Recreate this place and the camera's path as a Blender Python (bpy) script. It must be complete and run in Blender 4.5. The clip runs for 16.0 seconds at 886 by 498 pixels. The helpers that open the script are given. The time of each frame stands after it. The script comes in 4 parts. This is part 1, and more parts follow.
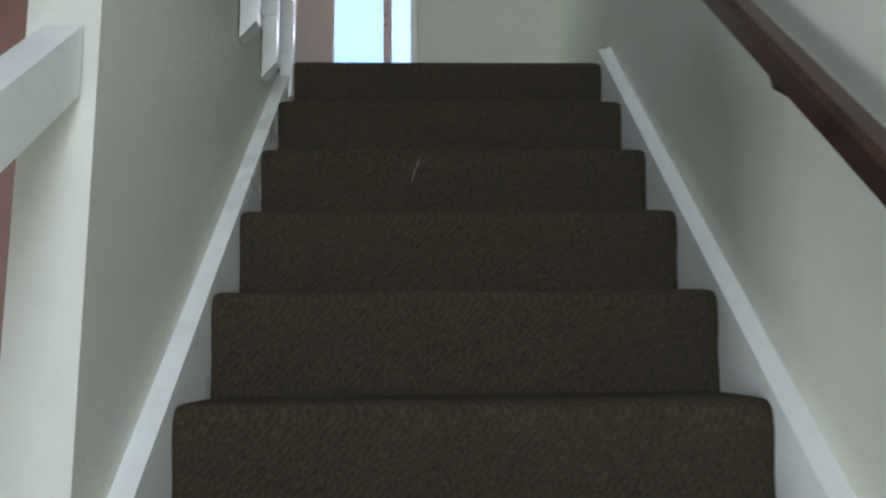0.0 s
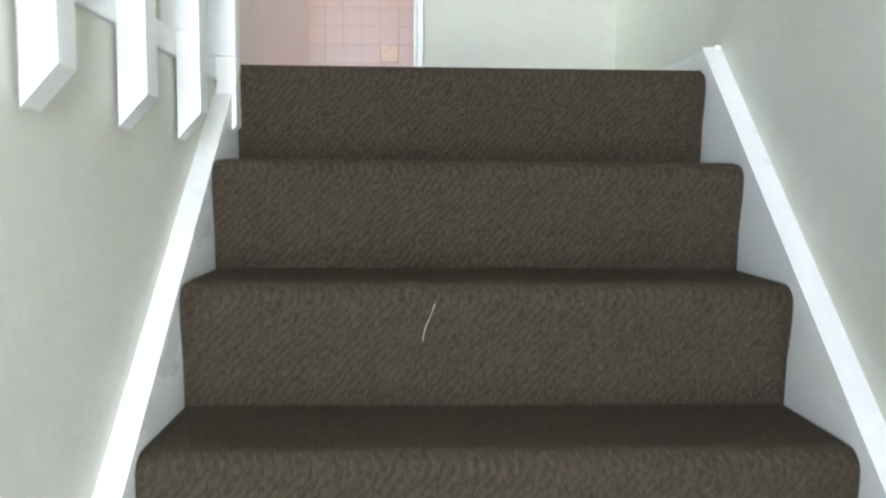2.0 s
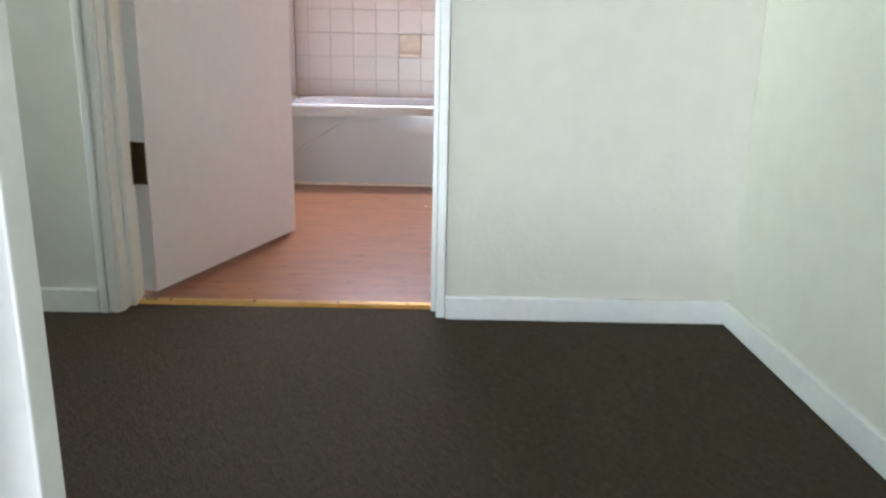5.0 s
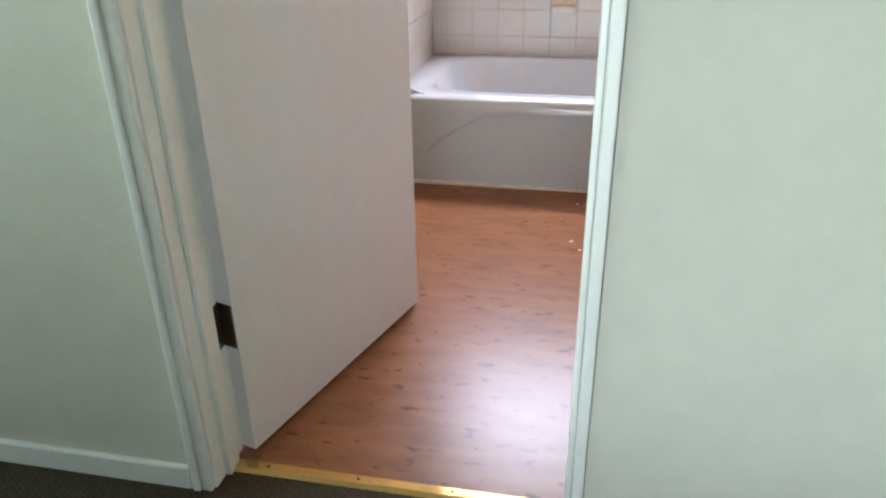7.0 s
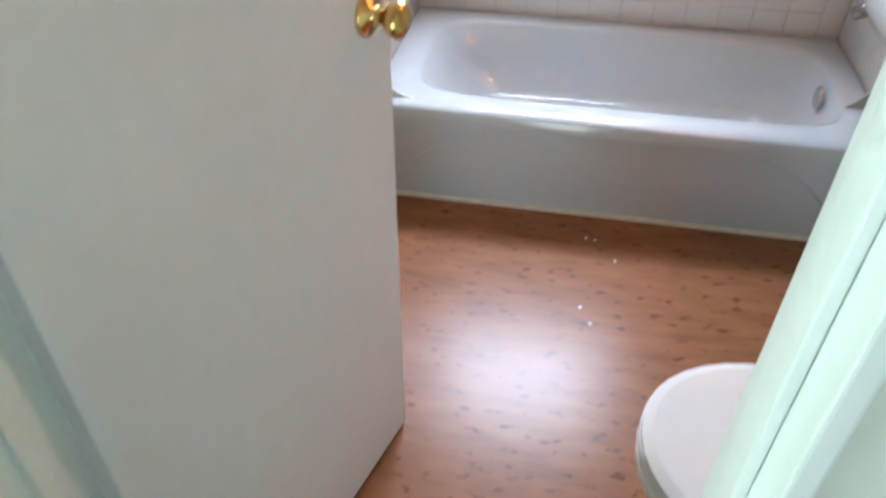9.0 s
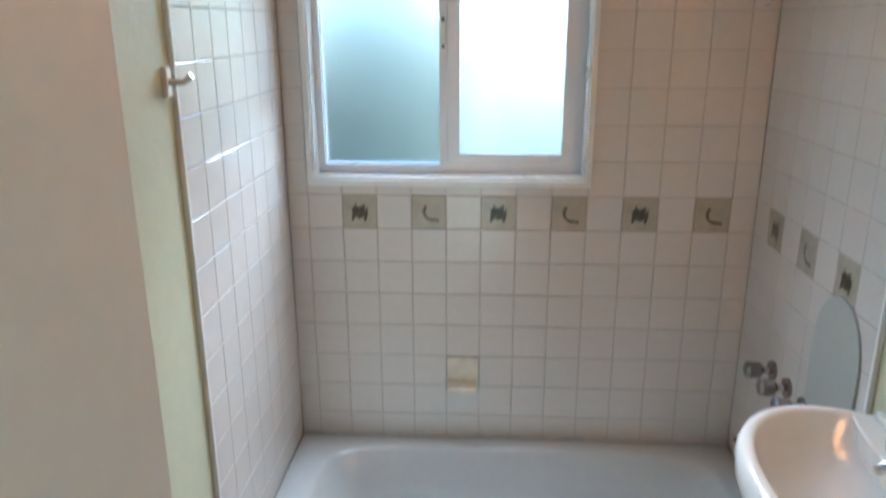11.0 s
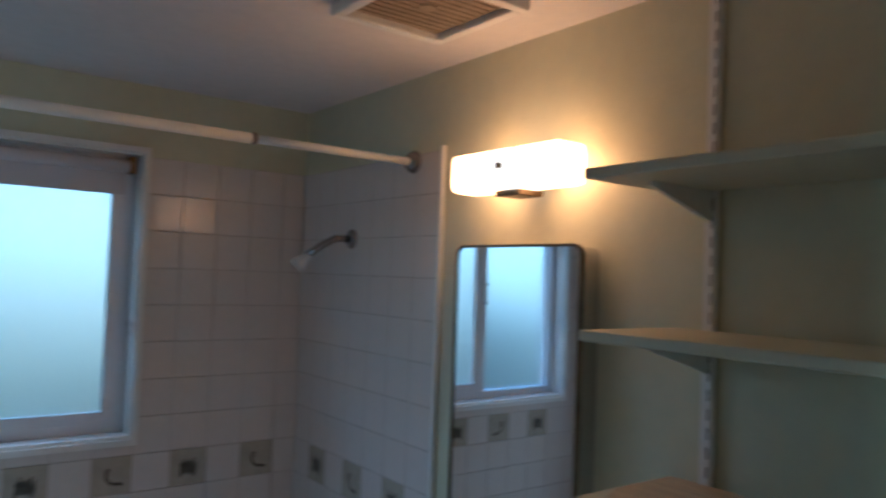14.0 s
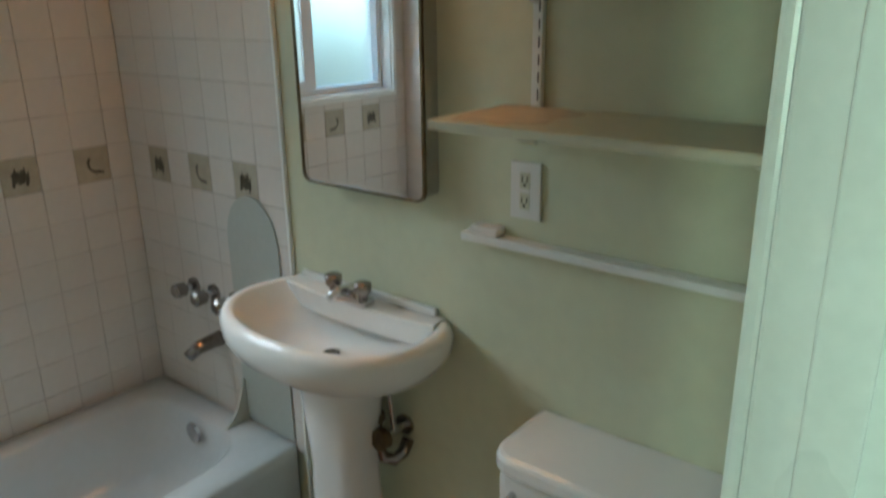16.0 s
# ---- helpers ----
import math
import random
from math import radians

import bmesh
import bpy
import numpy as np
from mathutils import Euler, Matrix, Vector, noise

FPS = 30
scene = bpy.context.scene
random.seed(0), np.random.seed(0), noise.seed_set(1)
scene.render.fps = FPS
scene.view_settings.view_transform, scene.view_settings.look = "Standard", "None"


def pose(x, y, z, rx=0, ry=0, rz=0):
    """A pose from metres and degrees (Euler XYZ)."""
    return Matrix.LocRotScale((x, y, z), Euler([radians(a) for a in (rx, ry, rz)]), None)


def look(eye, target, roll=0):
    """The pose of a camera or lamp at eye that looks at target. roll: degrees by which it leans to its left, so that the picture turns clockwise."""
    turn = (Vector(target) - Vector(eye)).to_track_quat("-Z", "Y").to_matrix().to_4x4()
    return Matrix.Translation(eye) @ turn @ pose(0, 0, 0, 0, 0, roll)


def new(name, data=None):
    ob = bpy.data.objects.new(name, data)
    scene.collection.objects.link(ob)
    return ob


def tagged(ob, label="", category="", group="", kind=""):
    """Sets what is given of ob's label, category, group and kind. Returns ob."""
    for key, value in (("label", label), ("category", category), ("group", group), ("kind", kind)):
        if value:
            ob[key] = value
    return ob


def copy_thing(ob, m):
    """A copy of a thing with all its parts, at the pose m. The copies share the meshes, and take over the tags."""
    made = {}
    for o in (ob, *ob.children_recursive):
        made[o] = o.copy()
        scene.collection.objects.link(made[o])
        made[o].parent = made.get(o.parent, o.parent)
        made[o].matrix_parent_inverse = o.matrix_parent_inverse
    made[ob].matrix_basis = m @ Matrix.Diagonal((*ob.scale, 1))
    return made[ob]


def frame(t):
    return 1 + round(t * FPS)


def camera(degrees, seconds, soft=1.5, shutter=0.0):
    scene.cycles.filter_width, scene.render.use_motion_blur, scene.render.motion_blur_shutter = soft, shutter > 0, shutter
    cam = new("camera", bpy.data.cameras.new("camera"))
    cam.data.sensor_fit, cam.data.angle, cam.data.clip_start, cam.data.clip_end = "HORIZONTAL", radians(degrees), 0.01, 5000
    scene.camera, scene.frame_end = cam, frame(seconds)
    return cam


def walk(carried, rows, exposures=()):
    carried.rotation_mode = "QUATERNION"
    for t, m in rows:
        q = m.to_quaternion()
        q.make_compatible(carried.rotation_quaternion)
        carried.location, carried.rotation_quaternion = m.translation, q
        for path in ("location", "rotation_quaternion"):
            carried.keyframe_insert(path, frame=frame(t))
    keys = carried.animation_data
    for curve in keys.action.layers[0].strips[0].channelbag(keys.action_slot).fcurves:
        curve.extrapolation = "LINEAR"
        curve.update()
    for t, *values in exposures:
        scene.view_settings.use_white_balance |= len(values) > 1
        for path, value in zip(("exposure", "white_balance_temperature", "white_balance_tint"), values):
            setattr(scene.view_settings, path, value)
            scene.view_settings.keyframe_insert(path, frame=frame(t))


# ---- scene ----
cam = camera(62.0, 16.0, soft=2.2, shutter=0.5)
PATH = [
    (0, (0.714, -5.271, -0.892), (0.778, -3.295, -0.59), -0.6),
    (0.5, (0.706, -5.098, -0.731), (0.712, -3.105, -0.566), 0.7),
    (1, (0.703, -4.951, -0.566), (0.764, -2.953, -0.505), -0.4),
    (1.5, (0.698, -4.789, -0.399), (0.725, -2.79, -0.422), -0.6),
    (2, (0.685, -4.646, -0.238), (0.763, -2.655, -0.406), 0.4),
    (2.5, (0.711, -4.474, -0.045), (0.769, -2.49, -0.295), -1.3),
    (3, (0.681, -4.377, 0.013), (0.717, -2.383, -0.129), 0.3),
    (3.5, (0.667, -4.242, 0.197), (0.79, -2.259, -0.029), 0.5),
    (4, (0.724, -4.097, 0.312), (0.751, -2.113, 0.064), 0.2),
    (4.2, (0.724, -4.036, 0.334), (0.779, -2.058, 0.045), 1.0),
    (6.3, (0.649, -3.442, 0.848), (0.514, -1.587, 0.112), 2.1),
    (6.5, (0.653, -3.391, 0.867), (0.49, -1.544, 0.117), 2.1),
    (7, (0.68, -3.28, 1.005), (0.309, -1.526, 0.118), -1.0),
    (7.5, (0.583, -3.092, 1.046), (0.254, -1.419, 0.001), 1.6),
    (8, (0.535, -2.931, 1.151), (0.239, -1.389, -0.088), 1.3),
    (8.2, (0.517, -2.869, 1.182), (0.18, -1.396, -0.128), 0.4),
    (10.3, (0.584, -2.37, 1.732), (0.493, -0.636, 0.739), 0.6),
    (10.5, (0.598, -2.337, 1.734), (0.492, -0.549, 0.843), 0.0),
    (11, (0.601, -2.311, 1.72), (0.486, -0.401, 1.137), -0.2),
    (11.5, (0.58, -2.304, 1.713), (0.521, -0.33, 1.394), 0.2),
    (12, (0.492, -2.29, 1.738), (0.546, -0.291, 1.68), -0.3),
    (12.5, (0.517, -2.299, 1.819), (0.699, -0.307, 1.836), -0.1),
    (13, (0.428, -2.285, 1.805), (0.925, -0.348, 1.817), 1.8),
    (13.5, (0.358, -2.33, 1.771), (1.174, -0.505, 1.83), 0.9),
    (14, (0.304, -2.334, 1.766), (1.506, -0.737, 1.838), 2.1),
    (14.5, (0.204, -2.346, 1.792), (1.693, -1.012, 1.844), 0.7),
    (15, (0.181, -2.353, 1.738), (1.74, -1.109, 1.599), 0.5),
    (15.5, (0.154, -2.361, 1.656), (1.705, -1.155, 1.282), 0.4),
    (16, (0.189, -2.364, 1.613), (1.667, -1.171, 0.986), -0.8),
]
EXPOSURES = [(0, 2.05, 5900, 11), (0.5, 3.4, 5900, 12), (1, 3.7, 5900, 15), (2.5, 3.8, 5900, 16), (4, 3.65, 5900, 17), (6.5, 3.4, 5850, 9), (8, 3.25, 5600, 5), (10.5, 3.4, 5200, -7),
             (11.5, 2.0, 5500, -8), (12, 1.8, 5650, -11), (13, 1.5, 5050, -6), (13.5, 1.35, 4850, -4), (14.5, 1.5, 3950, -10), (15, 1.6, 4150, -9), (15.5, 1.75, 4850, 0), (16, 2.25, 5650, -16)]
walk(cam, [(t, look(eye, target, roll)) for t, eye, target, roll in PATH], EXPOSURES)

# ---- world and lights ----
world = bpy.data.worlds.new("world")
scene.world = world
world.use_nodes = True
wn = world.node_tree.nodes
sky = wn.new("ShaderNodeTexSky")
sky.sky_type, sky.sun_disc = "NISHITA", False
sky.sun_elevation, sky.sun_rotation = radians(38), radians(98)
wn["Background"].inputs["Strength"].default_value = 0.15
world.node_tree.links.new(sky.outputs["Color"], wn["Background"].inputs["Color"])

sun_data = bpy.data.lights.new("sun", "SUN")
sun_data.energy, sun_data.angle, sun_data.color = 2.0, radians(0.5), (1.0, 0.95, 0.88)
sun = new("sun", sun_data)
sun.matrix_world = look((0, 0, 20), (0 - 14.8, 0 + 2.0, 20 - 11.7))


def area_light(name, m, sx, sy, energy, color):
    d = bpy.data.lights.new(name, "AREA")
    d.shape, d.size, d.size_y, d.energy, d.color = "RECTANGLE", sx, sy, energy, color
    ob = new(name, d)
    ob.matrix_world = m
    return ob


area_light("stair_window_daylight", pose(0.75, -6.285, -0.05, 90, 0, 0), 0.88, 2.3, 5.4, (0.99, 1.0, 0.98))
# added narrow beam from an unseen west side, aimed at the door jamb
hall_day = area_light("hall_added_daylight", pose(-3.38, -3.1, 1.5, 90, 0, -71), 1.0, 1.0, 1.9, (0.88, 1.0, 0.80))
hall_day.data.spread = radians(52)
# extra light from the unseen lower room, brightens the east stair wall
lower_day = area_light("lower_added_daylight", pose(-3.38, -5.5, -1.3, 90, 0, -90), 1.0, 1.2, 7, (0.97, 1.0, 0.93))
lower_day.data.spread = radians(110)
for day_z in (1.93, 1.58):
    bath_day = area_light("bath_window_daylight", pose(0.48, 0.01, day_z, -43, 0, 0), 0.8, 0.1, 0.8, (0.95, 0.91, 1.0))
    bath_day.data.spread = radians(92)

# ---- materials ----
MATS = {}


def mat(name, color, rough=0.5, metal=0.0, vary=0.06, scale=6.0, bump=0.0, bump_scale=120.0, stretch=(1, 1, 1), second=None, spec=0.5, coat=0.0):
    """A procedural surface: base colour varied at two sizes, roughness varied, fine relief."""
    if name in MATS:
        return MATS[name]
    m = bpy.data.materials.new(name)
    m.use_nodes = True
    nt = m.node_tree
    n, l = nt.nodes, nt.links
    b = n["Principled BSDF"]
    tc, mp = n.new("ShaderNodeTexCoord"), n.new("ShaderNodeMapping")
    mp.inputs["Scale"].default_value = stretch
    if "carpet" in name:
        mp.inputs["Rotation"].default_value = (0, radians(14), 0)
    l.new(tc.outputs["Object"], mp.inputs["Vector"])
    big, small = n.new("ShaderNodeTexNoise"), n.new("ShaderNodeTexNoise")
    big.inputs["Scale"].default_value, big.inputs["Detail"].default_value = scale, 3
    small.inputs["Scale"].default_value, small.inputs["Detail"].default_value = scale * 14, 2
    l.new(mp.outputs["Vector"], big.inputs["Vector"])
    l.new(mp.outputs["Vector"], small.inputs["Vector"])
    add = n.new("ShaderNodeMath")
    add.operation = "MULTIPLY_ADD"
    l.new(small.outputs["Fac"], add.inputs[0])
    add.inputs[1].default_value = 0.4
    half = n.new("ShaderNodeMath")
    half.operation = "MULTIPLY"
    half.inputs[1].default_value = 0.6
    l.new(big.outputs["Fac"], half.inputs[0])
    l.new(half.outputs[0], add.inputs[2])
    ramp = n.new("ShaderNodeValToRGB")
    ramp.color_ramp.elements[0].position, ramp.color_ramp.elements[1].position = 0.35, 0.65
    lo = second or tuple(c * (1 - vary * 2) for c in color)
    hi = color if second else tuple(min(c * (1 + vary), 0.95) for c in color)
    ramp.color_ramp.elements[0].color, ramp.color_ramp.elements[1].color = (*lo, 1), (*hi, 1)
    l.new(add.outputs[0], ramp.inputs["Fac"])
    l.new(ramp.outputs["Color"], b.inputs["Base Color"])
    mr = n.new("ShaderNodeMapRange")
    mr.inputs["To Min"].default_value, mr.inputs["To Max"].default_value = max(rough - 0.08, 0.02), min(rough + 0.08, 1)
    l.new(big.outputs["Fac"], mr.inputs["Value"])
    l.new(mr.outputs[0], b.inputs["Roughness"])
    b.inputs["Metallic"].default_value = metal
    b.inputs["Specular IOR Level"].default_value = spec
    b.inputs["Coat Weight"].default_value = coat
    if bump:
        fine, bp = n.new("ShaderNodeTexNoise"), n.new("ShaderNodeBump")
        fine.inputs["Scale"].default_value, fine.inputs["Detail"].default_value = bump_scale, 3
        l.new(mp.outputs["Vector"], fine.inputs["Vector"])
        bp.inputs["Strength"].default_value, bp.inputs["Distance"].default_value = bump, 0.012 if "carpet" in name else 0.004
        l.new(fine.outputs["Fac"], bp.inputs["Height"])
        l.new(bp.outputs["Normal"], b.inputs["Normal"])
    MATS[name] = m
    return m


wall_paint = mat("cream_wall_paint", (0.65, 0.645, 0.565), 0.62, vary=0.025, scale=1.6, bump=0.25, bump_scale=90)
bath_paint = mat("pale_green_bath_paint", (0.62, 0.63, 0.46), 0.45, vary=0.03, scale=1.8, bump=0.2, bump_scale=90)
ceiling_paint = mat("white_ceiling_paint", (0.74, 0.72, 0.70), 0.7, vary=0.03, scale=2, bump=0.4, bump_scale=70)
trim_paint = mat("white_gloss_trim_paint", (0.80, 0.81, 0.78), 0.3, vary=0.03, scale=5, bump=0.12, bump_scale=60)
door_paint = mat("white_door_paint", (0.76, 0.75, 0.76), 0.38, vary=0.02, scale=2, bump=0.1, bump_scale=50)
carpet = mat("brown_carpet", (0.128, 0.102, 0.068), 0.95, vary=0.3, scale=110, bump=1.0, bump_scale=420, second=(0.082, 0.066, 0.046), spec=0.1)


def ribbed(m):
    """Slanting tufted ribs woven into the pile."""
    n, l = m.node_tree.nodes, m.node_tree.links
    b = n["Principled BSDF"]
    tc, wave, mx, bp = n.new("ShaderNodeTexCoord"), n.new("ShaderNodeTexWave"), n.new("ShaderNodeMix"), n.new("ShaderNodeBump")
    turn = n.new("ShaderNodeMapping")
    turn.inputs["Rotation"].default_value = (0, radians(-38), radians(-52))
    l.new(tc.outputs["Object"], turn.inputs["Vector"])
    l.new(turn.outputs["Vector"], wave.inputs["Vector"])
    wave.bands_direction = "X"
    wave.inputs["Scale"].default_value, wave.inputs["Distortion"].default_value = 44, 7.0
    wave.inputs["Detail"].default_value, wave.inputs["Detail Scale"].default_value = 3, 2.5
    old = b.inputs["Base Color"].links[0].from_socket
    lines = n.new("ShaderNodeValToRGB")
    lines.color_ramp.elements[0].color, lines.color_ramp.elements[1].color = (0.74, 0.74, 0.74, 1), (1.1, 1.1, 1.1, 1)
    l.new(wave.outputs["Fac"], lines.inputs["Fac"])
    mx.data_type, mx.blend_type = "RGBA", "MULTIPLY"
    mx.inputs["Factor"].default_value = 1.0
    l.new(old, mx.inputs["A"])
    l.new(lines.outputs["Color"], mx.inputs["B"])
    l.new(mx.outputs["Result"], b.inputs["Base Color"])
    bp.inputs["Strength"].default_value, bp.inputs["Distance"].default_value = 0.35, 0.004
    l.new(b.inputs["Normal"].links[0].from_socket, bp.inputs["Normal"])
    l.new(wave.outputs["Fac"], bp.inputs["Height"])
    l.new(bp.outputs["Normal"], b.inputs["Normal"])


ribbed(carpet)
rail_wood = mat("dark_brown_rail_wood", (0.045, 0.021, 0.015), 0.35, vary=0.25, scale=8, stretch=(6, 0.6, 6), bump=0.1)
tile_white = mat("white_glazed_tile", (0.68, 0.645, 0.60), 0.19, vary=0.02, scale=3, bump=0.05, bump_scale=12)
tile_decor = mat("beige_decor_tile", (0.47, 0.43, 0.34), 0.2, vary=0.1, scale=20)
grout = mat("grey_grout", (0.51, 0.475, 0.43), 0.85, vary=0.15, scale=20, bump=0.3)
tub_enamel = mat("grey_white_tub_enamel", (0.54, 0.56, 0.57), 0.12, vary=0.02, scale=3)
porcelain = mat("white_porcelain", (0.78, 0.77, 0.74), 0.08, vary=0.01, scale=3)
chrome = mat("chrome", (0.62, 0.62, 0.64), 0.14, metal=1.0, vary=0.05, scale=10)
brass = mat("polished_brass", (0.78, 0.52, 0.18), 0.18, metal=1.0, vary=0.06, scale=12)
dark_chrome = mat("dull_dark_chrome", (0.30, 0.27, 0.25), 0.22, metal=1.0, vary=0.1, scale=12)
dark_brass = mat("aged_dark_brass", (0.16, 0.12, 0.07), 0.42, metal=0.9, vary=0.2, scale=40)
caulk = mat("cream_caulk", (0.74, 0.68, 0.57), 0.5, vary=0.08, scale=30)
shelf_paint = mat("cream_shelf_paint", (0.60, 0.60, 0.46), 0.45, vary=0.03, scale=4)
shelf_top_paint = mat("worn_brown_shelf_top", (0.52, 0.46, 0.35), 0.5, vary=0.12, scale=6, stretch=(8, 1, 8))
panel_plastic = mat("grey_green_plastic", (0.44, 0.46, 0.42), 0.35, vary=0.03, scale=5)
vinyl_frame = mat("white_vinyl_window_frame", (0.78, 0.79, 0.82), 0.3, vary=0.02, scale=5)
dark_slot = mat("dark_hole", (0.02, 0.02, 0.02), 0.6)
motif = mat("brown_leaf_glaze", (0.09, 0.08, 0.05), 0.3, vary=0.3, scale=60)
grass = mat("dull_green_grass", (0.06, 0.09, 0.045), 0.9, vary=0.35, scale=3, bump=0.6, bump_scale=40)
foliage = mat("hedge_foliage", (0.06, 0.085, 0.065), 0.7, vary=0.4, scale=5)
brown_paint = mat("reddish_brown_wall_paint", (0.27, 0.15, 0.12), 0.6, vary=0.05, scale=2, bump=0.2, bump_scale=90)
brown_vent = mat("brown_stained_vent_grille", (0.30, 0.24, 0.16), 0.5, vary=0.15, scale=20)
blind_cloth = mat("white_blind_fabric", (0.62, 0.61, 0.64), 0.7, vary=0.02, scale=8)


def glass_mat(name, rough, color):
    m = bpy.data.materials.new(name)
    m.use_nodes = True
    nt = m.node_tree
    b = nt.nodes["Principled BSDF"]
    b.inputs["Base Color"].default_value = (*color, 1)
    b.inputs["Transmission Weight"].default_value = 1.0
    b.inputs["Roughness"].default_value = rough
    b.inputs["IOR"].default_value = 1.3
    b.inputs["Coat Weight"].default_value = 0.6 if rough else 0.0
    b.inputs["Coat Roughness"].default_value = 0.06
    tc, nz, bp = nt.nodes.new("ShaderNodeTexCoord"), nt.nodes.new("ShaderNodeTexNoise"), nt.nodes.new("ShaderNodeBump")
    nz.inputs["Scale"].default_value = 140
    bp.inputs["Strength"].default_value, bp.inputs["Distance"].default_value = 0.25, 0.002
    nt.links.new(tc.outputs["Object"], nz.inputs["Vector"])
    nt.links.new(nz.outputs["Fac"], bp.inputs["Height"])
    nt.links.new(bp.outputs["Normal"], b.inputs["Normal"])
    return m


frosted = glass_mat("frosted_window_glass", 0.45, (0.93, 0.95, 0.99))
frosted_pale = glass_mat("pale_frosted_window_glass", 0.6, (1.0, 0.96, 0.90))
clear_glass = glass_mat("clear_glass", 0.0, (0.97, 0.98, 0.98))


def lamp_mat(name, color, strength):
    m = bpy.data.materials.new(name)
    m.use_nodes = True
    b = m.node_tree.nodes["Principled BSDF"]
    b.inputs["Base Color"].default_value = (0.8, 0.75, 0.68, 1)
    b.inputs["Roughness"].default_value = 0.35
    b.inputs["Emission Color"].default_value = (*color, 1)
    b.inputs["Emission Strength"].default_value = strength
    return m


lit_glass = lamp_mat("lit_frosted_lamp_glass", (1.0, 0.38, 0.13), 3.9)
lit_centre = lamp_mat("lit_lamp_centre", (1.0, 0.70, 0.50), 0.8)
mirror_silver = mat("mirror_silver", (0.86, 0.88, 0.9), 0.02, metal=1.0, vary=0.0, scale=1)
MATS["mirror_silver"].node_tree.nodes["Principled BSDF"].inputs["Roughness"].default_value = 0.01
for lk in list(MATS["mirror_silver"].node_tree.links):
    if lk.to_socket.name == "Roughness":
        MATS["mirror_silver"].node_tree.links.remove(lk)


def floor_mat():
    m = bpy.data.materials.new("orange_brown_wood_vinyl")
    m.use_nodes = True
    nt = m.node_tree
    n, l = nt.nodes, nt.links
    b = n["Principled BSDF"]
    tc, mp = n.new("ShaderNodeTexCoord"), n.new("ShaderNodeMapping")
    mp.inputs["Scale"].default_value = (2.4, 8, 4)
    l.new(tc.outputs["Object"], mp.inputs["Vector"])
    grain, knots = n.new("ShaderNodeTexNoise"), n.new("ShaderNodeTexNoise")
    grain.inputs["Scale"].default_value, grain.inputs["Detail"].default_value = 2.6, 6
    l.new(mp.outputs["Vector"], grain.inputs["Vector"])
    mk = n.new("ShaderNodeMapping")
    mk.inputs["Scale"].default_value = (1, 2.2, 1)
    l.new(tc.outputs["Object"], mk.inputs["Vector"])
    knots.inputs["Scale"].default_value, knots.inputs["Detail"].default_value = 22, 3
    l.new(mk.outputs["Vector"], knots.inputs["Vector"])
    r1, r2 = n.new("ShaderNodeValToRGB"), n.new("ShaderNodeValToRGB")
    e = r1.color_ramp.elements
    e[0].position, e[1].position = 0.3, 0.72
    e[0].color, e[1].color = (0.20, 0.082, 0.034, 1), (0.30, 0.128, 0.054, 1)
    l.new(grain.outputs["Fac"], r1.inputs["Fac"])
    k = r2.color_ramp.elements
    k[0].position, k[1].position = 0.60, 0.69
    k[0].color, k[1].color = (1, 1, 1, 1), (0.45, 0.34, 0.27, 1)
    l.new(knots.outputs["Fac"], r2.inputs["Fac"])
    mx = n.new("ShaderNodeMix")
    mx.data_type, mx.blend_type = "RGBA", "MULTIPLY"
    mx.inputs["Factor"].default_value = 1.0
    l.new(r1.outputs["Color"], mx.inputs["A"])
    l.new(r2.outputs["Color"], mx.inputs["B"])
    l.new(mx.outputs["Result"], b.inputs["Base Color"])
    b.inputs["Roughness"].default_value = 0.29
    b.inputs["Specular IOR Level"].default_value = 0.28
    bp = n.new("ShaderNodeBump")
    bp.inputs["Strength"].default_value, bp.inputs["Distance"].default_value = 0.12, 0.003
    l.new(grain.outputs["Fac"], bp.inputs["Height"])
    l.new(bp.outputs["Normal"], b.inputs["Normal"])
    return m


wood_vinyl = floor_mat()


# ---- mesh helpers ----
def part(name, bm, material, parent=None, label="", smooth=False):
    me = bpy.data.meshes.new(name)
    bmesh.ops.recalc_face_normals(bm, faces=bm.faces)
    bm.to_mesh(me)
    bm.free()
    me.materials.append(material)
    if smooth:
        for p in me.polygons:
            p.use_smooth = True
    ob = new(name, me)
    if parent is not None:
        ob.parent = parent
    if label:
        ob["label"] = label
    return ob


def structure(name, bm, material, label, smooth=False):
    return tagged(part(name, bm, material, None, "", smooth), label, "", "", "structure")


def thing(name, label, category, at=(0, 0, 0), group=""):
    ob = new(name)
    ob.location = at
    ob.empty_display_size = 0.1
    return tagged(ob, label, category, group)


def box(bm, x0, x1, y0, y1, z0, z1, bevel=0.0, seg=2):
    r = bmesh.ops.create_cube(bm, size=1.0)
    for v in r["verts"]:
        v.co = Vector(((x0 + x1) / 2 + v.co.x * (x1 - x0), (y0 + y1) / 2 + v.co.y * (y1 - y0), (z0 + z1) / 2 + v.co.z * (z1 - z0)))
    if bevel:
        es = {e for v in r["verts"] for e in v.link_edges}
        bmesh.ops.bevel(bm, geom=list(es), offset=bevel, segments=seg, affect="EDGES", profile=0.6)
    return bm


def boxes(*args, bevel=0.0):
    bm = bmesh.new()
    for a in args:
        box(bm, *a, bevel=bevel)
    return bm


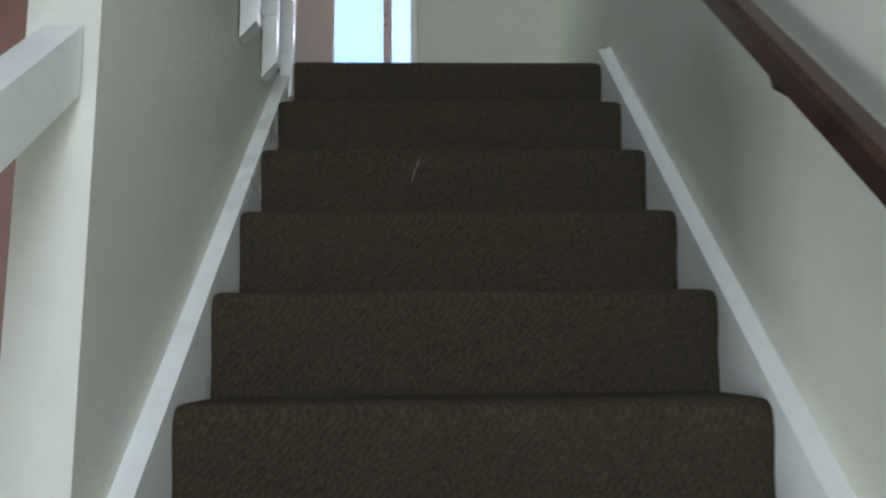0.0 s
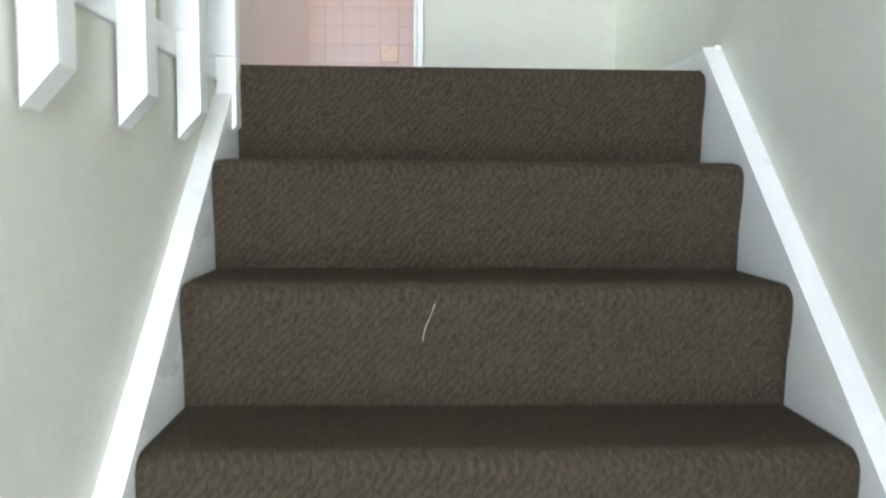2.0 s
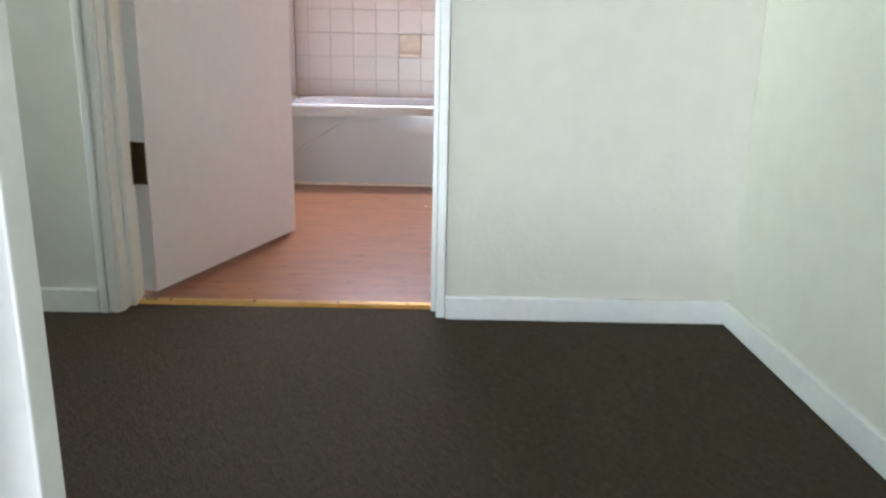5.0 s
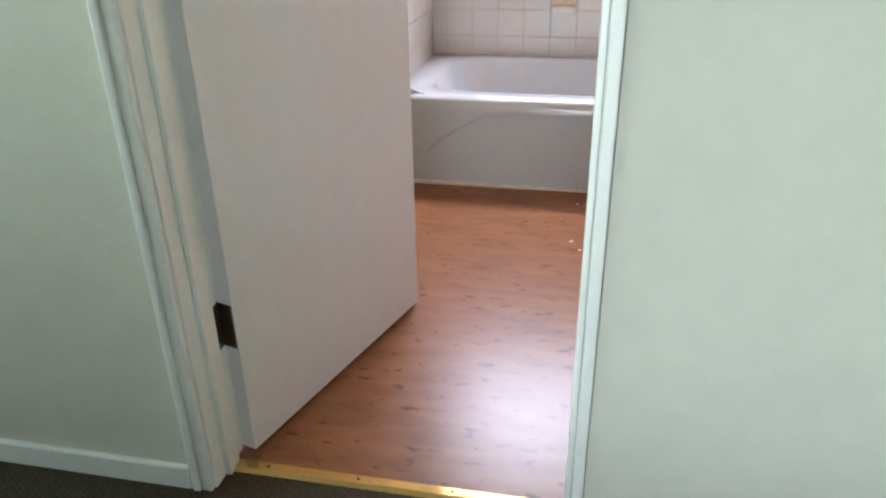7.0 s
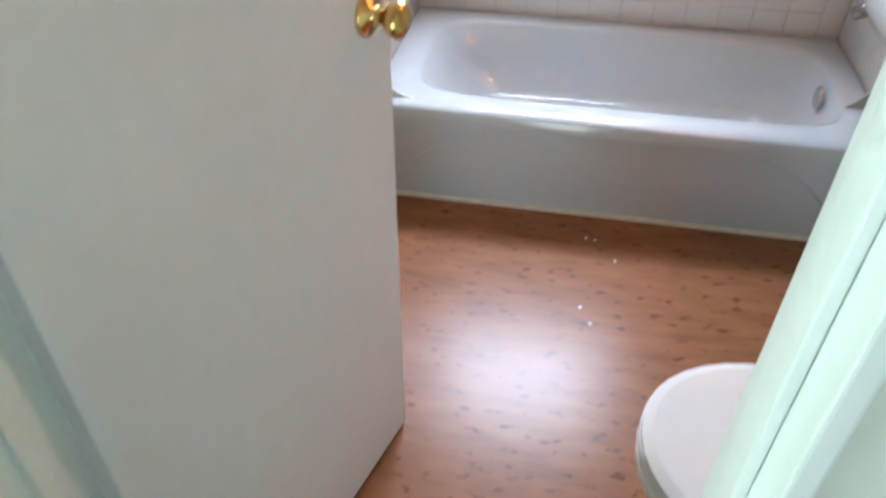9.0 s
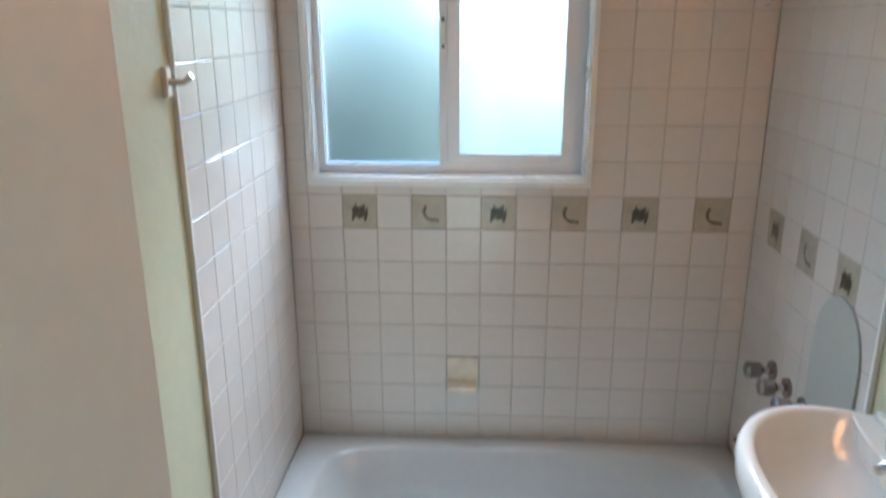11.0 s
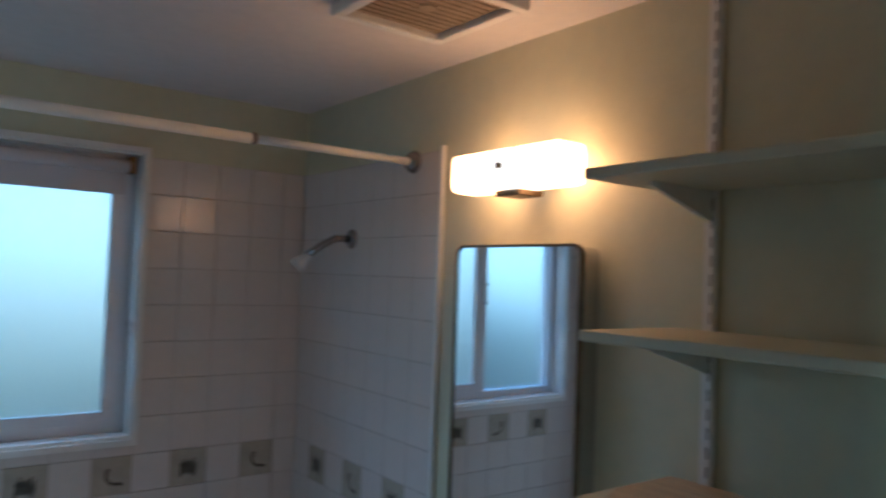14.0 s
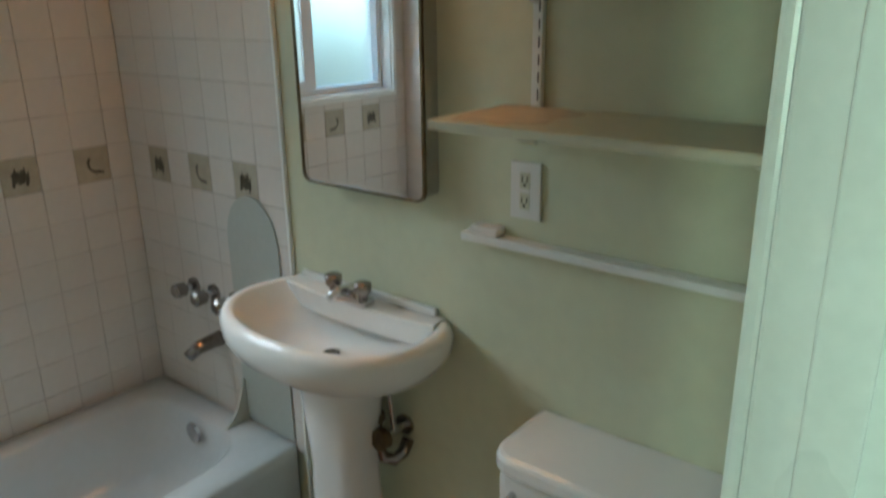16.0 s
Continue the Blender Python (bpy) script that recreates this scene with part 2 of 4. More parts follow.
def tube(bm, pts, r, seg=12, cap=True):
    """A round bar along points; r a number or one for each point."""
    rings = []
    for i, p in enumerate(pts):
        p = Vector(p)
        a, c = Vector(pts[max(i - 1, 0)]), Vector(pts[min(i + 1, len(pts) - 1)])
        d = (c - a).normalized()
        u = d.cross(Vector((0, 0, 1)) if abs(d.z) < 0.9 else Vector((1, 0, 0))).normalized()
        w = d.cross(u)
        rr = r[i] if isinstance(r, (list, tuple)) else r
        rings.append([bm.verts.new(p + (u * math.cos(k * math.tau / seg) + w * math.sin(k * math.tau / seg)) * rr) for k in range(seg)])
    for a, c in zip(rings, rings[1:]):
        for k in range(seg):
            bm.faces.new((a[k], a[(k + 1) % seg], c[(k + 1) % seg], c[k]))
    if cap:
        bm.faces.new(rings[0])
        bm.faces.new(rings[-1][::-1])
    return bm


def prism(bm, outline, x0, x1, axis="x"):
    """A flat outline (two coordinates) carried from x0 to x1 along an axis."""
    def at(p, d):
        return {"x": (d, p[0], p[1]), "y": (p[0], d, p[1]), "z": (p[0], p[1], d)}[axis]
    a = [bm.verts.new(at(p, x0)) for p in outline]
    c = [bm.verts.new(at(p, x1)) for p in outline]
    k = len(a)
    bm.faces.new(a)
    bm.faces.new(c[::-1])
    for i in range(k):
        bm.faces.new((a[i], a[(i + 1) % k], c[(i + 1) % k], c[i]))
    return bm


def loft(bm, rings, close_first=True, close_last=True):
    vr = [[bm.verts.new(p) for p in r] for r in rings]
    for a, c in zip(vr, vr[1:]):
        k = len(a)
        for i in range(k):
            bm.faces.new((a[i], a[(i + 1) % k], c[(i + 1) % k], c[i]))
    if close_first:
        bm.faces.new(vr[0][::-1])
    if close_last:
        bm.faces.new(vr[-1])
    return bm


def oval(cx, cy, z, rx, ry, n=40, power=2.0, flat_x=None):
    """A rounded outline; a power over 2 squares it; flat_x cuts it off there."""
    out = []
    for i in range(n):
        a = i * math.tau / n
        c, s = math.cos(a), math.sin(a)
        x = cx + rx * math.copysign(abs(c) ** (2 / power), c)
        y = cy + ry * math.copysign(abs(s) ** (2 / power), s)
        if flat_x is not None:
            x = min(x, flat_x)
        out.append((x, y, z))
    return out


# ---- plan (metres): x to the right, y up the stairs towards the tub wall, upper floor at z = 0 ----
CEIL = 2.315
BX0, BX1 = -0.042, 1.451
DOOR_Y0, DOOR_Y1 = -2.35, -2.24
OPEN_X0, OPEN_X1, OPEN_Z = 0.045, 0.692, 2.04
EAST = 1.30
RISE, RUN, TOP_Y = 0.19, 0.187, -3.186
STAIR_X0, STAIR_X1 = 0.345, 1.256
TILE = 0.1125
SOUTH, LOW = -6.30, -2.47

# walls
structure("wall_north", boxes((-3.4, OPEN_X0 - 0.02, DOOR_Y0, DOOR_Y1, -0.2, CEIL), (OPEN_X1 + 0.02, BX1 + 0.12, DOOR_Y0, DOOR_Y1, -0.2, CEIL),
          (OPEN_X0 - 0.02, OPEN_X1 + 0.02, DOOR_Y0, DOOR_Y1, OPEN_Z + 0.02, CEIL)), wall_paint, "cream painted hall wall with the bathroom doorway")
structure("wall_east_hall", boxes((EAST, EAST + 0.12, SOUTH, DOOR_Y0 - 0.001, LOW, CEIL)), wall_paint, "cream painted wall along the stairs and landing")
structure("wall_south", boxes((-3.4, 0.3, SOUTH - 0.12, SOUTH, LOW, CEIL), (1.2, EAST + 0.12, SOUTH - 0.12, SOUTH, LOW, CEIL), (0.3, 1.2, SOUTH - 0.12, SOUTH, LOW, -1.2),
          (0.3, 1.2, SOUTH - 0.12, SOUTH, 1.15, CEIL)), wall_paint, "plain cream wall at the foot of the stairs")
structure("wall_west_hall", boxes((-3.52, -3.4, SOUTH - 0.12, -6.0, LOW, CEIL), (-3.52, -3.4, -5.0, -3.6, LOW, CEIL), (-3.52, -3.4, -6.0, -5.0, LOW, -1.9), (-3.52, -3.4, -6.0, -5.0, -0.7, CEIL), (-3.52, -3.4, -2.6, DOOR_Y1, LOW, CEIL), (-3.52, -3.4, -3.6, -2.6, LOW, 1.0), (-3.52, -3.4, -3.6, -2.6, 2.0, CEIL)), wall_paint, "plain cream wall closing the upper hall")
structure("wall_stair_side", boxes((0.21, 0.304, -4.36, TOP_Y + 0.06, LOW, -0.038)), wall_paint, "cream painted low wall beside the carpeted stairs")
structure("wall_bath_west", boxes((BX0 - 0.12, BX0 - 0.008, DOOR_Y1, 0.12, -0.1, CEIL)), bath_paint, "pale green painted bathroom wall")
structure("wall_bath_east", boxes((BX1 + 0.008, BX1 + 0.12, DOOR_Y1, 0.12, -0.1, CEIL)), bath_paint, "pale green painted bathroom wall above sink and toilet")
WX0, WX1, WZ0, WZ1 = 0.045, 0.912, 1.243, 2.103
structure("wall_bath_north", boxes((BX0 - 0.008, WX0, 0.008, 0.14, -0.1, CEIL), (WX1, BX1 + 0.008, 0.008, 0.14, -0.1, CEIL), (WX0, WX1, 0.008, 0.14, -0.1, WZ0),
          (WX0, WX1, 0.008, 0.14, WZ1, CEIL)), bath_paint, "pale green painted wall with a window over the tub")
structure("ceiling_bath", boxes((BX0 - 0.12, BX1 + 0.12, DOOR_Y1, 0.14, CEIL, CEIL + 0.1)), ceiling_paint, "white painted bathroom ceiling")
structure("ceiling_hall", boxes((-3.52, EAST + 0.15, SOUTH - 0.12, DOOR_Y1 - 0.001, CEIL, CEIL + 0.1)), ceiling_paint, "white painted hall ceiling")
structure("floor_bath", boxes((BX0 - 0.01, BX1 + 0.01, DOOR_Y1 - 0.045, 0.01, -0.1, 0.0)), wood_vinyl, "glossy orange-brown wood-look floor with small knots")
structure("floor_hall", boxes((-3.4, EAST, TOP_Y + 0.0365, DOOR_Y1 - 0.047, -0.2, 0.0), (-3.4, 0.235, SOUTH, TOP_Y + 0.0365, -0.2, 0.0)), carpet, "dark brown carpet of the upper hall")
structure("floor_lower", boxes((-3.4, EAST, SOUTH, -3.1, LOW - 0.1, LOW)), carpet, "dark brown carpet at the foot of the stairs")
structure("wall_lower_north", boxes((-3.4, 0.209, -4.1, -4.0, LOW, -0.2)), brown_paint, "reddish brown painted wall of the lower room")

# carpeted stairs
stairs = tagged(thing("stairs", "steep straight stairs covered in brown carpet", ""), kind="structure")


def step(k):
    """One carpeted step: tread, bulging rounded nose and a riser that leans back under it."""
    y, z = TOP_Y - RUN * k, -RISE * k
    back = y + RUN + 0.05 if k else y + 0.036
    r = 0.03
    out = [(back, z), (y + 0.07, z - 0.001)] if k else [(back, z - 0.0005)]
    for i in range(0, 9):
        a = math.pi / 2 + i * math.pi / 16
        out.append((y + r + r * math.cos(a), z - 0.002 - r + r * math.sin(a)))
    out += [(y + 0.001, z - 0.06), (y + 0.012, z - 0.12), (y + 0.016, z - RISE - 0.02), (back, z - RISE - 0.02)]
    bm = bmesh.new()
    xs = [STAIR_X0 - 0.012, STAIR_X0 + 0.004, STAIR_X0 + 0.02, STAIR_X1 - 0.02, STAIR_X1 - 0.004, STAIR_X1 + 0.012]
    cy, cz = y + 0.06, z - 0.05
    rings = []
    for i, x in enumerate(xs):
        s = (0.9, 0.985, 1.0, 1.0, 0.985, 0.9)[i]
        rings.append([(x, cy + (p - cy) * s, cz + (q - cz) * (s if q > cz else 1)) for p, q in out])
    loft(bm, rings)
    return part("step", bm, carpet, stairs, smooth=False)


for k in range(13):
    step(k)

# skirt boards
def skirt(name, x0, x1, y_low, top, over):
    yk = TOP_Y + 0.03
    def line(y):
        return (y - TOP_Y) * RISE / RUN
    out = [(yk, top), (yk, -0.35), (y_low, line(y_low) - 0.35), (y_low, line(y_low) + over)]
    return structure(name, prism(bmesh.new(), out, x0, x1), trim_paint, "white painted sloping skirt board beside the stair carpet")


skirt("trim_skirt_east", STAIR_X1 + 0.006, EAST, -5.7, 0.045, 0.0)
skirt("trim_skirt_west", 0.304, STAIR_X0 - 0.006, -4.36, -0.006, 0.03)


def baseboard(name, x0, x1, y0, y1, label="white painted baseboard"):
    return structure(name, boxes((x0, x1, y0, y1, 0.0, 0.05), bevel=0.004), trim_paint, label)


baseboard("baseboard_east", EAST - 0.014, EAST, TOP_Y + 0.026, DOOR_Y0)
baseboard("baseboard_north", OPEN_X1 + 0.0195, EAST - 0.014, DOOR_Y0 - 0.014, DOOR_Y0)
baseboard("baseboard_west", -3.4, OPEN_X0 - 0.046, DOOR_Y0 - 0.014, DOOR_Y0)
baseboard("baseboard_bath_west", BX0 - 0.008, BX0 + 0.006, DOOR_Y1 + 0.02, -0.775)
baseboard("baseboard_bath_east", BX1 - 0.006, BX1 + 0.008, DOOR_Y1 + 0.02, -0.81)

# floor edge beside the stairs
structure("trim_floor_edge", boxes((0.236, 0.310, SOUTH, TOP_Y + 0.06, -0.037, 0.004), bevel=0.003), trim_paint, "cream painted wooden floor edge under the balusters")

# door frame and threshold
frame_ob = thing("door_frame", "white painted door frame of the bathroom", "")
frame_ob["kind"] = "structure"
part("jamb", boxes((OPEN_X0 - 0.02, OPEN_X0, DOOR_Y0, DOOR_Y1, 0, OPEN_Z), bevel=0.002), trim_paint, frame_ob)
part("jamb", boxes((OPEN_X1, OPEN_X1 + 0.0185, DOOR_Y0 - 0.004, DOOR_Y1, 0, OPEN_Z), bevel=0.003), trim_paint, frame_ob)
part("head", boxes((OPEN_X0 - 0.02, OPEN_X1 + 0.02, DOOR_Y0, DOOR_Y1, OPEN_Z, OPEN_Z + 0.02), bevel=0.002), trim_paint, frame_ob)
part("stop", boxes((OPEN_X1 - 0.011, OPEN_X1 - 0.0005, DOOR_Y0 + 0.035, DOOR_Y1 - 0.037, 0, OPEN_Z), bevel=0.002), trim_paint, frame_ob)
part("stop", boxes((OPEN_X0 + 0.0005, OPEN_X0 + 0.011, DOOR_Y0 + 0.035, DOOR_Y1 - 0.037, 0, OPEN_Z), bevel=0.002), trim_paint, frame_ob)
for y0, y1 in ((DOOR_Y0 - 0.016, DOOR_Y0 - 0.0005), (DOOR_Y1 + 0.0005, DOOR_Y1 + 0.014)):
    for x0, x1, lift in ((OPEN_X0 - 0.042, OPEN_X0 - 0.026, 0.0), (OPEN_X0 - 0.0255, OPEN_X0 - 0.004, 0.004)):
        part("casing", boxes((x0, x1, y0 + (lift if y0 < DOOR_Y0 else 0), y1 - (0 if y0 < DOOR_Y0 else lift), 0, OPEN_Z + 0.05), bevel=0.004), trim_paint, frame_ob)
    if y0 > DOOR_Y0:
        part("casing", boxes((OPEN_X1 + 0.004, OPEN_X1 + 0.025, y0, y1, 0, OPEN_Z + 0.05), bevel=0.004), trim_paint, frame_ob)
    part("casing", boxes((OPEN_X0 - 0.045, OPEN_X1 + 0.045, y0, y1, OPEN_Z + 0.0505, OPEN_Z + 0.10), bevel=0.005), trim_paint, frame_ob)
threshold = part("threshold_strip", prism(bmesh.new(), [(-2.305, 0.001), (-2.296, 0.007), (-2.277, 0.007), (-2.268, 0.001)], OPEN_X0, OPEN_X1), brass)
tagged(threshold, "worn brass threshold strip between carpet and wood-look floor", "threshold strip", kind="structure")

for sx in (0.12, 0.30, 0.48, 0.63):
    part("screw", tube(bmesh.new(), [(sx, -2.2865, 0.0068), (sx, -2.2865, 0.0082)], 0.0032, 8), dark_brass, threshold)

# door, standing open into the bathroom
DANG = radians(16.5)
door = thing("door", "plain white flush bathroom door standing wide open", "door", (0.045, -2.242, 0.012))
door.rotation_euler = (0, 0, -DANG)
part("leaf", boxes((0.0, 0.035, 0.0, 0.645, 0.0, 2.02), bevel=0.0015), door_paint, door)
for hz in (0.25, 1.75):
    h = part("hinge", boxes((0.003, 0.032, -0.003, 0.0005, hz - 0.012, hz + 0.077)), dark_brass, door, "tarnished dark brass hinge")
    tube_bm = tube(bmesh.new(), [(-0.004, -0.004, hz - 0.014), (-0.004, -0.004, hz + 0.08)], 0.006)
    part("hinge_pin", tube_bm, dark_brass, h)
    part("jamb_leaf", prism(bmesh.new(), [(0.0105, -0.034), (0.0122, -0.034), (0.0030, -0.004), (0.0012, -0.004)], hz - 0.012, hz + 0.077, "z"), dark_brass, h)
    for sz in (0.008, 0.056):
        part("screw", tube(bmesh.new(), [(0.0060, -0.019, hz + sz), (0.0085, -0.019, hz + sz)], 0.003, 8), brass, h)
kb = part("door_knob", loft(bmesh.new(), [[(0.035 + d, 0.585 + r * math.cos(a * math.tau / 24), 0.985 + r * math.sin(a * math.tau / 24)) for a in range(24)]
     for d, r in ((0.0, 0.032), (0.006, 0.031), (0.009, 0.012), (0.032, 0.011), (0.036, 0.02), (0.046, 0.026), (0.056, 0.025), (0.062, 0.016), (0.064, 0.004))]), brass, door, "polished brass door knob", True)
part("latch_plate", boxes((0.005, 0.030, 0.6445, 0.6465, 0.955, 1.015)), brass, door)

# balusters
def baluster(y):
    """A flat upright with its foot cut on a slant, notched over the floor edge."""
    b = thing("baluster", "white painted wooden baluster with a slanted foot", "baluster", (0, y, 0), "balusters beside the stairs")
    bm = prism(bmesh.new(), [(0.3105, -0.165), (0.347, -0.124), (0.347, 0.004), (0.3105, 0.004)], -0.020, 0.020, "y")
    part("foot", bm, trim_paint, b)
    part("post", boxes((0.286, 0.347, -0.020, 0.020, 0.0045, 0.90), bevel=0.003), trim_paint, b)
    return b


first = baluster(-3.197)
for i in range(1, 13):
    copy_thing(first, pose(0, -3.197 - 0.235 * i, 0))
hr = thing("balustrade_rail", "white painted wooden rail on top of the balusters", "handrail", (0.310, -4.6, 0.901))
part("rail", boxes((-0.03, 0.045, -1.65, 1.62, 0.0, 0.04), bevel=0.008), trim_paint, hr)

# brown handrail on the stair wall
rail = thing("handrail", "dark brown wooden handrail on brackets along the stair wall", "handrail", (0, 0, 0))
bm = bmesh.new()
y0, z0, y1 = -4.05, -0.205, -5.75
zz = z0 + (y1 - y0) * 1.05
sec = [(1.200, -0.026), (1.206, -0.032), (1.238, -0.032), (1.244, -0.026), (1.244, 0.018), (1.236, 0.03), (1.208, 0.03), (1.200, 0.018)]
loft(bm, [[(x, y0, z0 + h) for x, h in sec], [(x, y1, zz + h) for x, h in sec]])
part("rail", bm, rail_wood, rail)
for yb in (-4.28, -5.2):
    zb = z0 + (yb - y0) * 1.05
    bm = tube(bmesh.new(), [(1.222, yb, zb - 0.03), (1.225, yb, zb - 0.06), (1.25, yb, zb - 0.075), (1.298, yb, zb - 0.075)], 0.007)
    part("bracket", bm, dark_brass, rail)

# short white rail at the foot of the low wall
lr = thing("lower_handrail", "white painted handrail going down from the end of the low wall", "handrail", (0, 0, 0))
bm = bmesh.new()
sec = [(0.235, -0.05), (0.285, -0.05), (0.285, 0.045), (0.235, 0.045)]
loft(bm, [[(x, -4.365, -0.505 + h) for x, h in sec], [(x - 0.03, -5.6, -1.65 + h) for x, h in sec]])
part("rail", bm, trim_paint, lr)

# ---- bathroom fixtures ----
TUB_Y, RIM = -0.762, 0.328
tub = thing("bathtub", "white enamelled alcove bathtub with a grey-white apron", "bathtub", (0.72, -0.38, 0))
tub.location = (0, 0, 0)
tx0, tx1, ty0, ty1 = BX0 + 0.002, BX1 - 0.002, TUB_Y, -0.004
cx, cy = (tx0 + tx1) / 2, (ty0 + ty1) / 2
hw, hd = (tx1 - tx0) / 2, (ty1 - ty0) / 2
N = 64
bm = bmesh.new()
rings = [oval(cx, cy, RIM - 0.05, hw, hd, N, 60), oval(cx, cy, RIM - 0.01, hw, hd, N, 60), oval(cx, cy, RIM, hw - 0.008, hd - 0.008, N, 60),
         oval(cx + 0.01, cy + 0.012, RIM, hw - 0.09, hd - 0.085, N, 6), oval(cx + 0.01, cy + 0.012, RIM - 0.012, hw - 0.105, hd - 0.098, N, 5),
         oval(cx + 0.02, cy + 0.012, RIM - 0.12, hw - 0.15, hd - 0.125, N, 4.5), oval(cx + 0.03, cy + 0.012, RIM - 0.22, hw - 0.21, hd - 0.155, N, 4),
         oval(cx + 0.03, cy + 0.012, RIM - 0.25, hw - 0.27, hd - 0.21, N, 3.5)]
loft(bm, rings, close_first=False)
part("basin", bm, tub_enamel, tub, smooth=True)
part("apron", boxes((tx0, tx1, TUB_Y + 0.012, TUB_Y + 0.03, 0.0, RIM - 0.03), bevel=0.004), tub_enamel, tub)
for x, sg in ((tx0 + 0.13, 1), (tx1 - 0.13, -1)):
    crease = [(x + sg * 0.24 * u, TUB_Y + 0.0125, 0.12 + 0.165 * u ** 0.75) for u in (0.0, 0.2, 0.4, 0.6, 0.8, 1.0)]
    part("apron_crease", tube(bmesh.new(), crease, [0.002, 0.005, 0.006, 0.006, 0.005, 0.003], 8), tub_enamel, tub, "", True)
part("base_caulk", boxes((tx0, tx1, TUB_Y + 0.001, TUB_Y + 0.012, 0.0, 0.012), bevel=0.002), caulk, tub, "cream bead of caulk along the floor")
bm = bmesh.new()
loft(bm, [[(tx1 - 0.125 - d, -0.38 + r * math.cos(a * math.tau / 20), 0.262 + r * math.sin(a * math.tau / 20) + 0.022) for a in range(20)] for d, r in ((0, 0.036), (0.008, 0.034), (0.012, 0.02))])
part("overflow_plate", bm, chrome, tub, "round chrome overflow plate")


def splash(x, sgn, w, h):
    """A quarter-round guard standing on the rim against the side wall."""
    g = thing("splash_guard", "small white plastic splash guard in the corner of the tub rim", "splash guard", (x, TUB_Y + 0.05, RIM))
    out = [(0, 0), (sgn * w, 0)] + [(sgn * (w - w * math.sin(a * math.pi / 16)), h - h * math.cos(a * math.pi / 16)) for a in range(1, 8)] + [(0, h)]
    part("guard", prism(bmesh.new(), out, 0.0, 0.006, "y"), porcelain, g)


splash(tx0 + 0.001, 1, 0.13, 0.18)
sp_panel = thing("tub_surround_panel", "grey-green arched plastic splash panel on the tiles above the tub rim", "surround panel", (BX1, -0.628, RIM))
out = [(-0.118, 0.002), (0.118, 0.002), (0.118, 0.62)] + [(0.118 * math.cos(a * math.pi / 20), 0.62 + 0.15 * math.sin(a * math.pi / 20)) for a in range(1, 20)] + [(-0.118, 0.62)]
part("panel", prism(bmesh.new(), out, -0.006, -0.001), panel_plastic, sp_panel)
bm = bmesh.new()
loft(bm, [[(-0.0062, 0.117, z), (-0.0062 - t, 0.117, z), (-0.0062 - t, 0.107, z), (-0.0062, 0.107, z)] for z, t in ((0.001, 0.09), (0.02, 0.065), (0.05, 0.04), (0.10, 0.018), (0.15, 0.005))])
part("foot", bm, panel_plastic, sp_panel)

# pedestal sink
sink = thing("pedestal_sink", "white porcelain pedestal sink with chrome taps", "sink", (1.25, -1.16, 0))
sink.location = (0, 0, 0)
SX, SY, SZ = 1.335, -1.085, 0.893
WALLX = BX1 + 0.007


def so(z, rx, ry, power=2.3, dx=0.0):
    return oval(SX + dx, SY, z, rx, ry, 56, power, WALLX)


bm = bmesh.new()
loft(bm, [so(SZ - 0.17, 0.10, 0.11, 2.2, 0.0), so(SZ - 0.14, 0.15, 0.20, 2.3, 0.0), so(SZ - 0.10, 0.205, 0.29), so(SZ - 0.06, 0.226, 0.318), so(SZ - 0.02, 0.228, 0.322), so(SZ, 0.220, 0.314),
          so(SZ + 0.006, 0.202, 0.296), so(SZ - 0.002, 0.190, 0.284, 2.3, -0.002), so(SZ - 0.045, 0.168, 0.252, 2.2, -0.010), so(SZ - 0.095, 0.118, 0.175, 2.1, -0.015), so(SZ - 0.115, 0.03, 0.03, 2.0, -0.015)])
part("basin", bm, porcelain, sink, smooth=True)
bm = bmesh.new()
deck = [(WALLX, SY - 0.262)] + [(1.384 + 0.022 * abs(u) ** 3, SY + 0.262 * u) for u in (-1, -0.8, -0.6, -0.4, -0.2, 0, 0.2, 0.4, 0.6, 0.8, 1)] + [(WALLX, SY + 0.262)]
loft(bm, [[(min(x + d, WALLX), y, z) for x, y in deck] for z, d in ((SZ - 0.06, 0.012), (SZ - 0.004, 0.002), (SZ + 0.004, 0.0), (SZ + 0.008, 0.004))])
part("back_ledge", bm, porcelain, sink)
part("back_lip", boxes((WALLX - 0.016, WALLX - 0.001, SY - 0.24, SY + 0.24, SZ + 0.0082, SZ + 0.03), bevel=0.006), porcelain, sink)
bm = bmesh.new()
loft(bm, [[(1.345 + 0.8 * (p[0] - 1.345), p[1], z) for p in oval(1.345, SY, z, rx, ry, 32, 3.0)] for z, rx, ry in
          ((0.0, 0.115, 0.125), (0.03, 0.115, 0.125), (0.06, 0.10, 0.105), (0.45, 0.085, 0.09), (0.68, 0.10, 0.11), (0.76, 0.12, 0.13))])
part("pedestal", bm, porcelain, sink, smooth=True)
tap = part("tap", boxes((1.38, 1.42, SY - 0.065, SY + 0.065, SZ + 0.006, SZ + 0.028), bevel=0.008), chrome, sink, "chrome centre-set tap")
part("spout", tube(bmesh.new(), [(1.40, SY, SZ + 0.02), (1.395, SY, SZ + 0.045), (1.36, SY, SZ + 0.052), (1.325, SY, SZ + 0.038)], [0.015, 0.014, 0.012, 0.010]), chrome, tap, smooth=True)
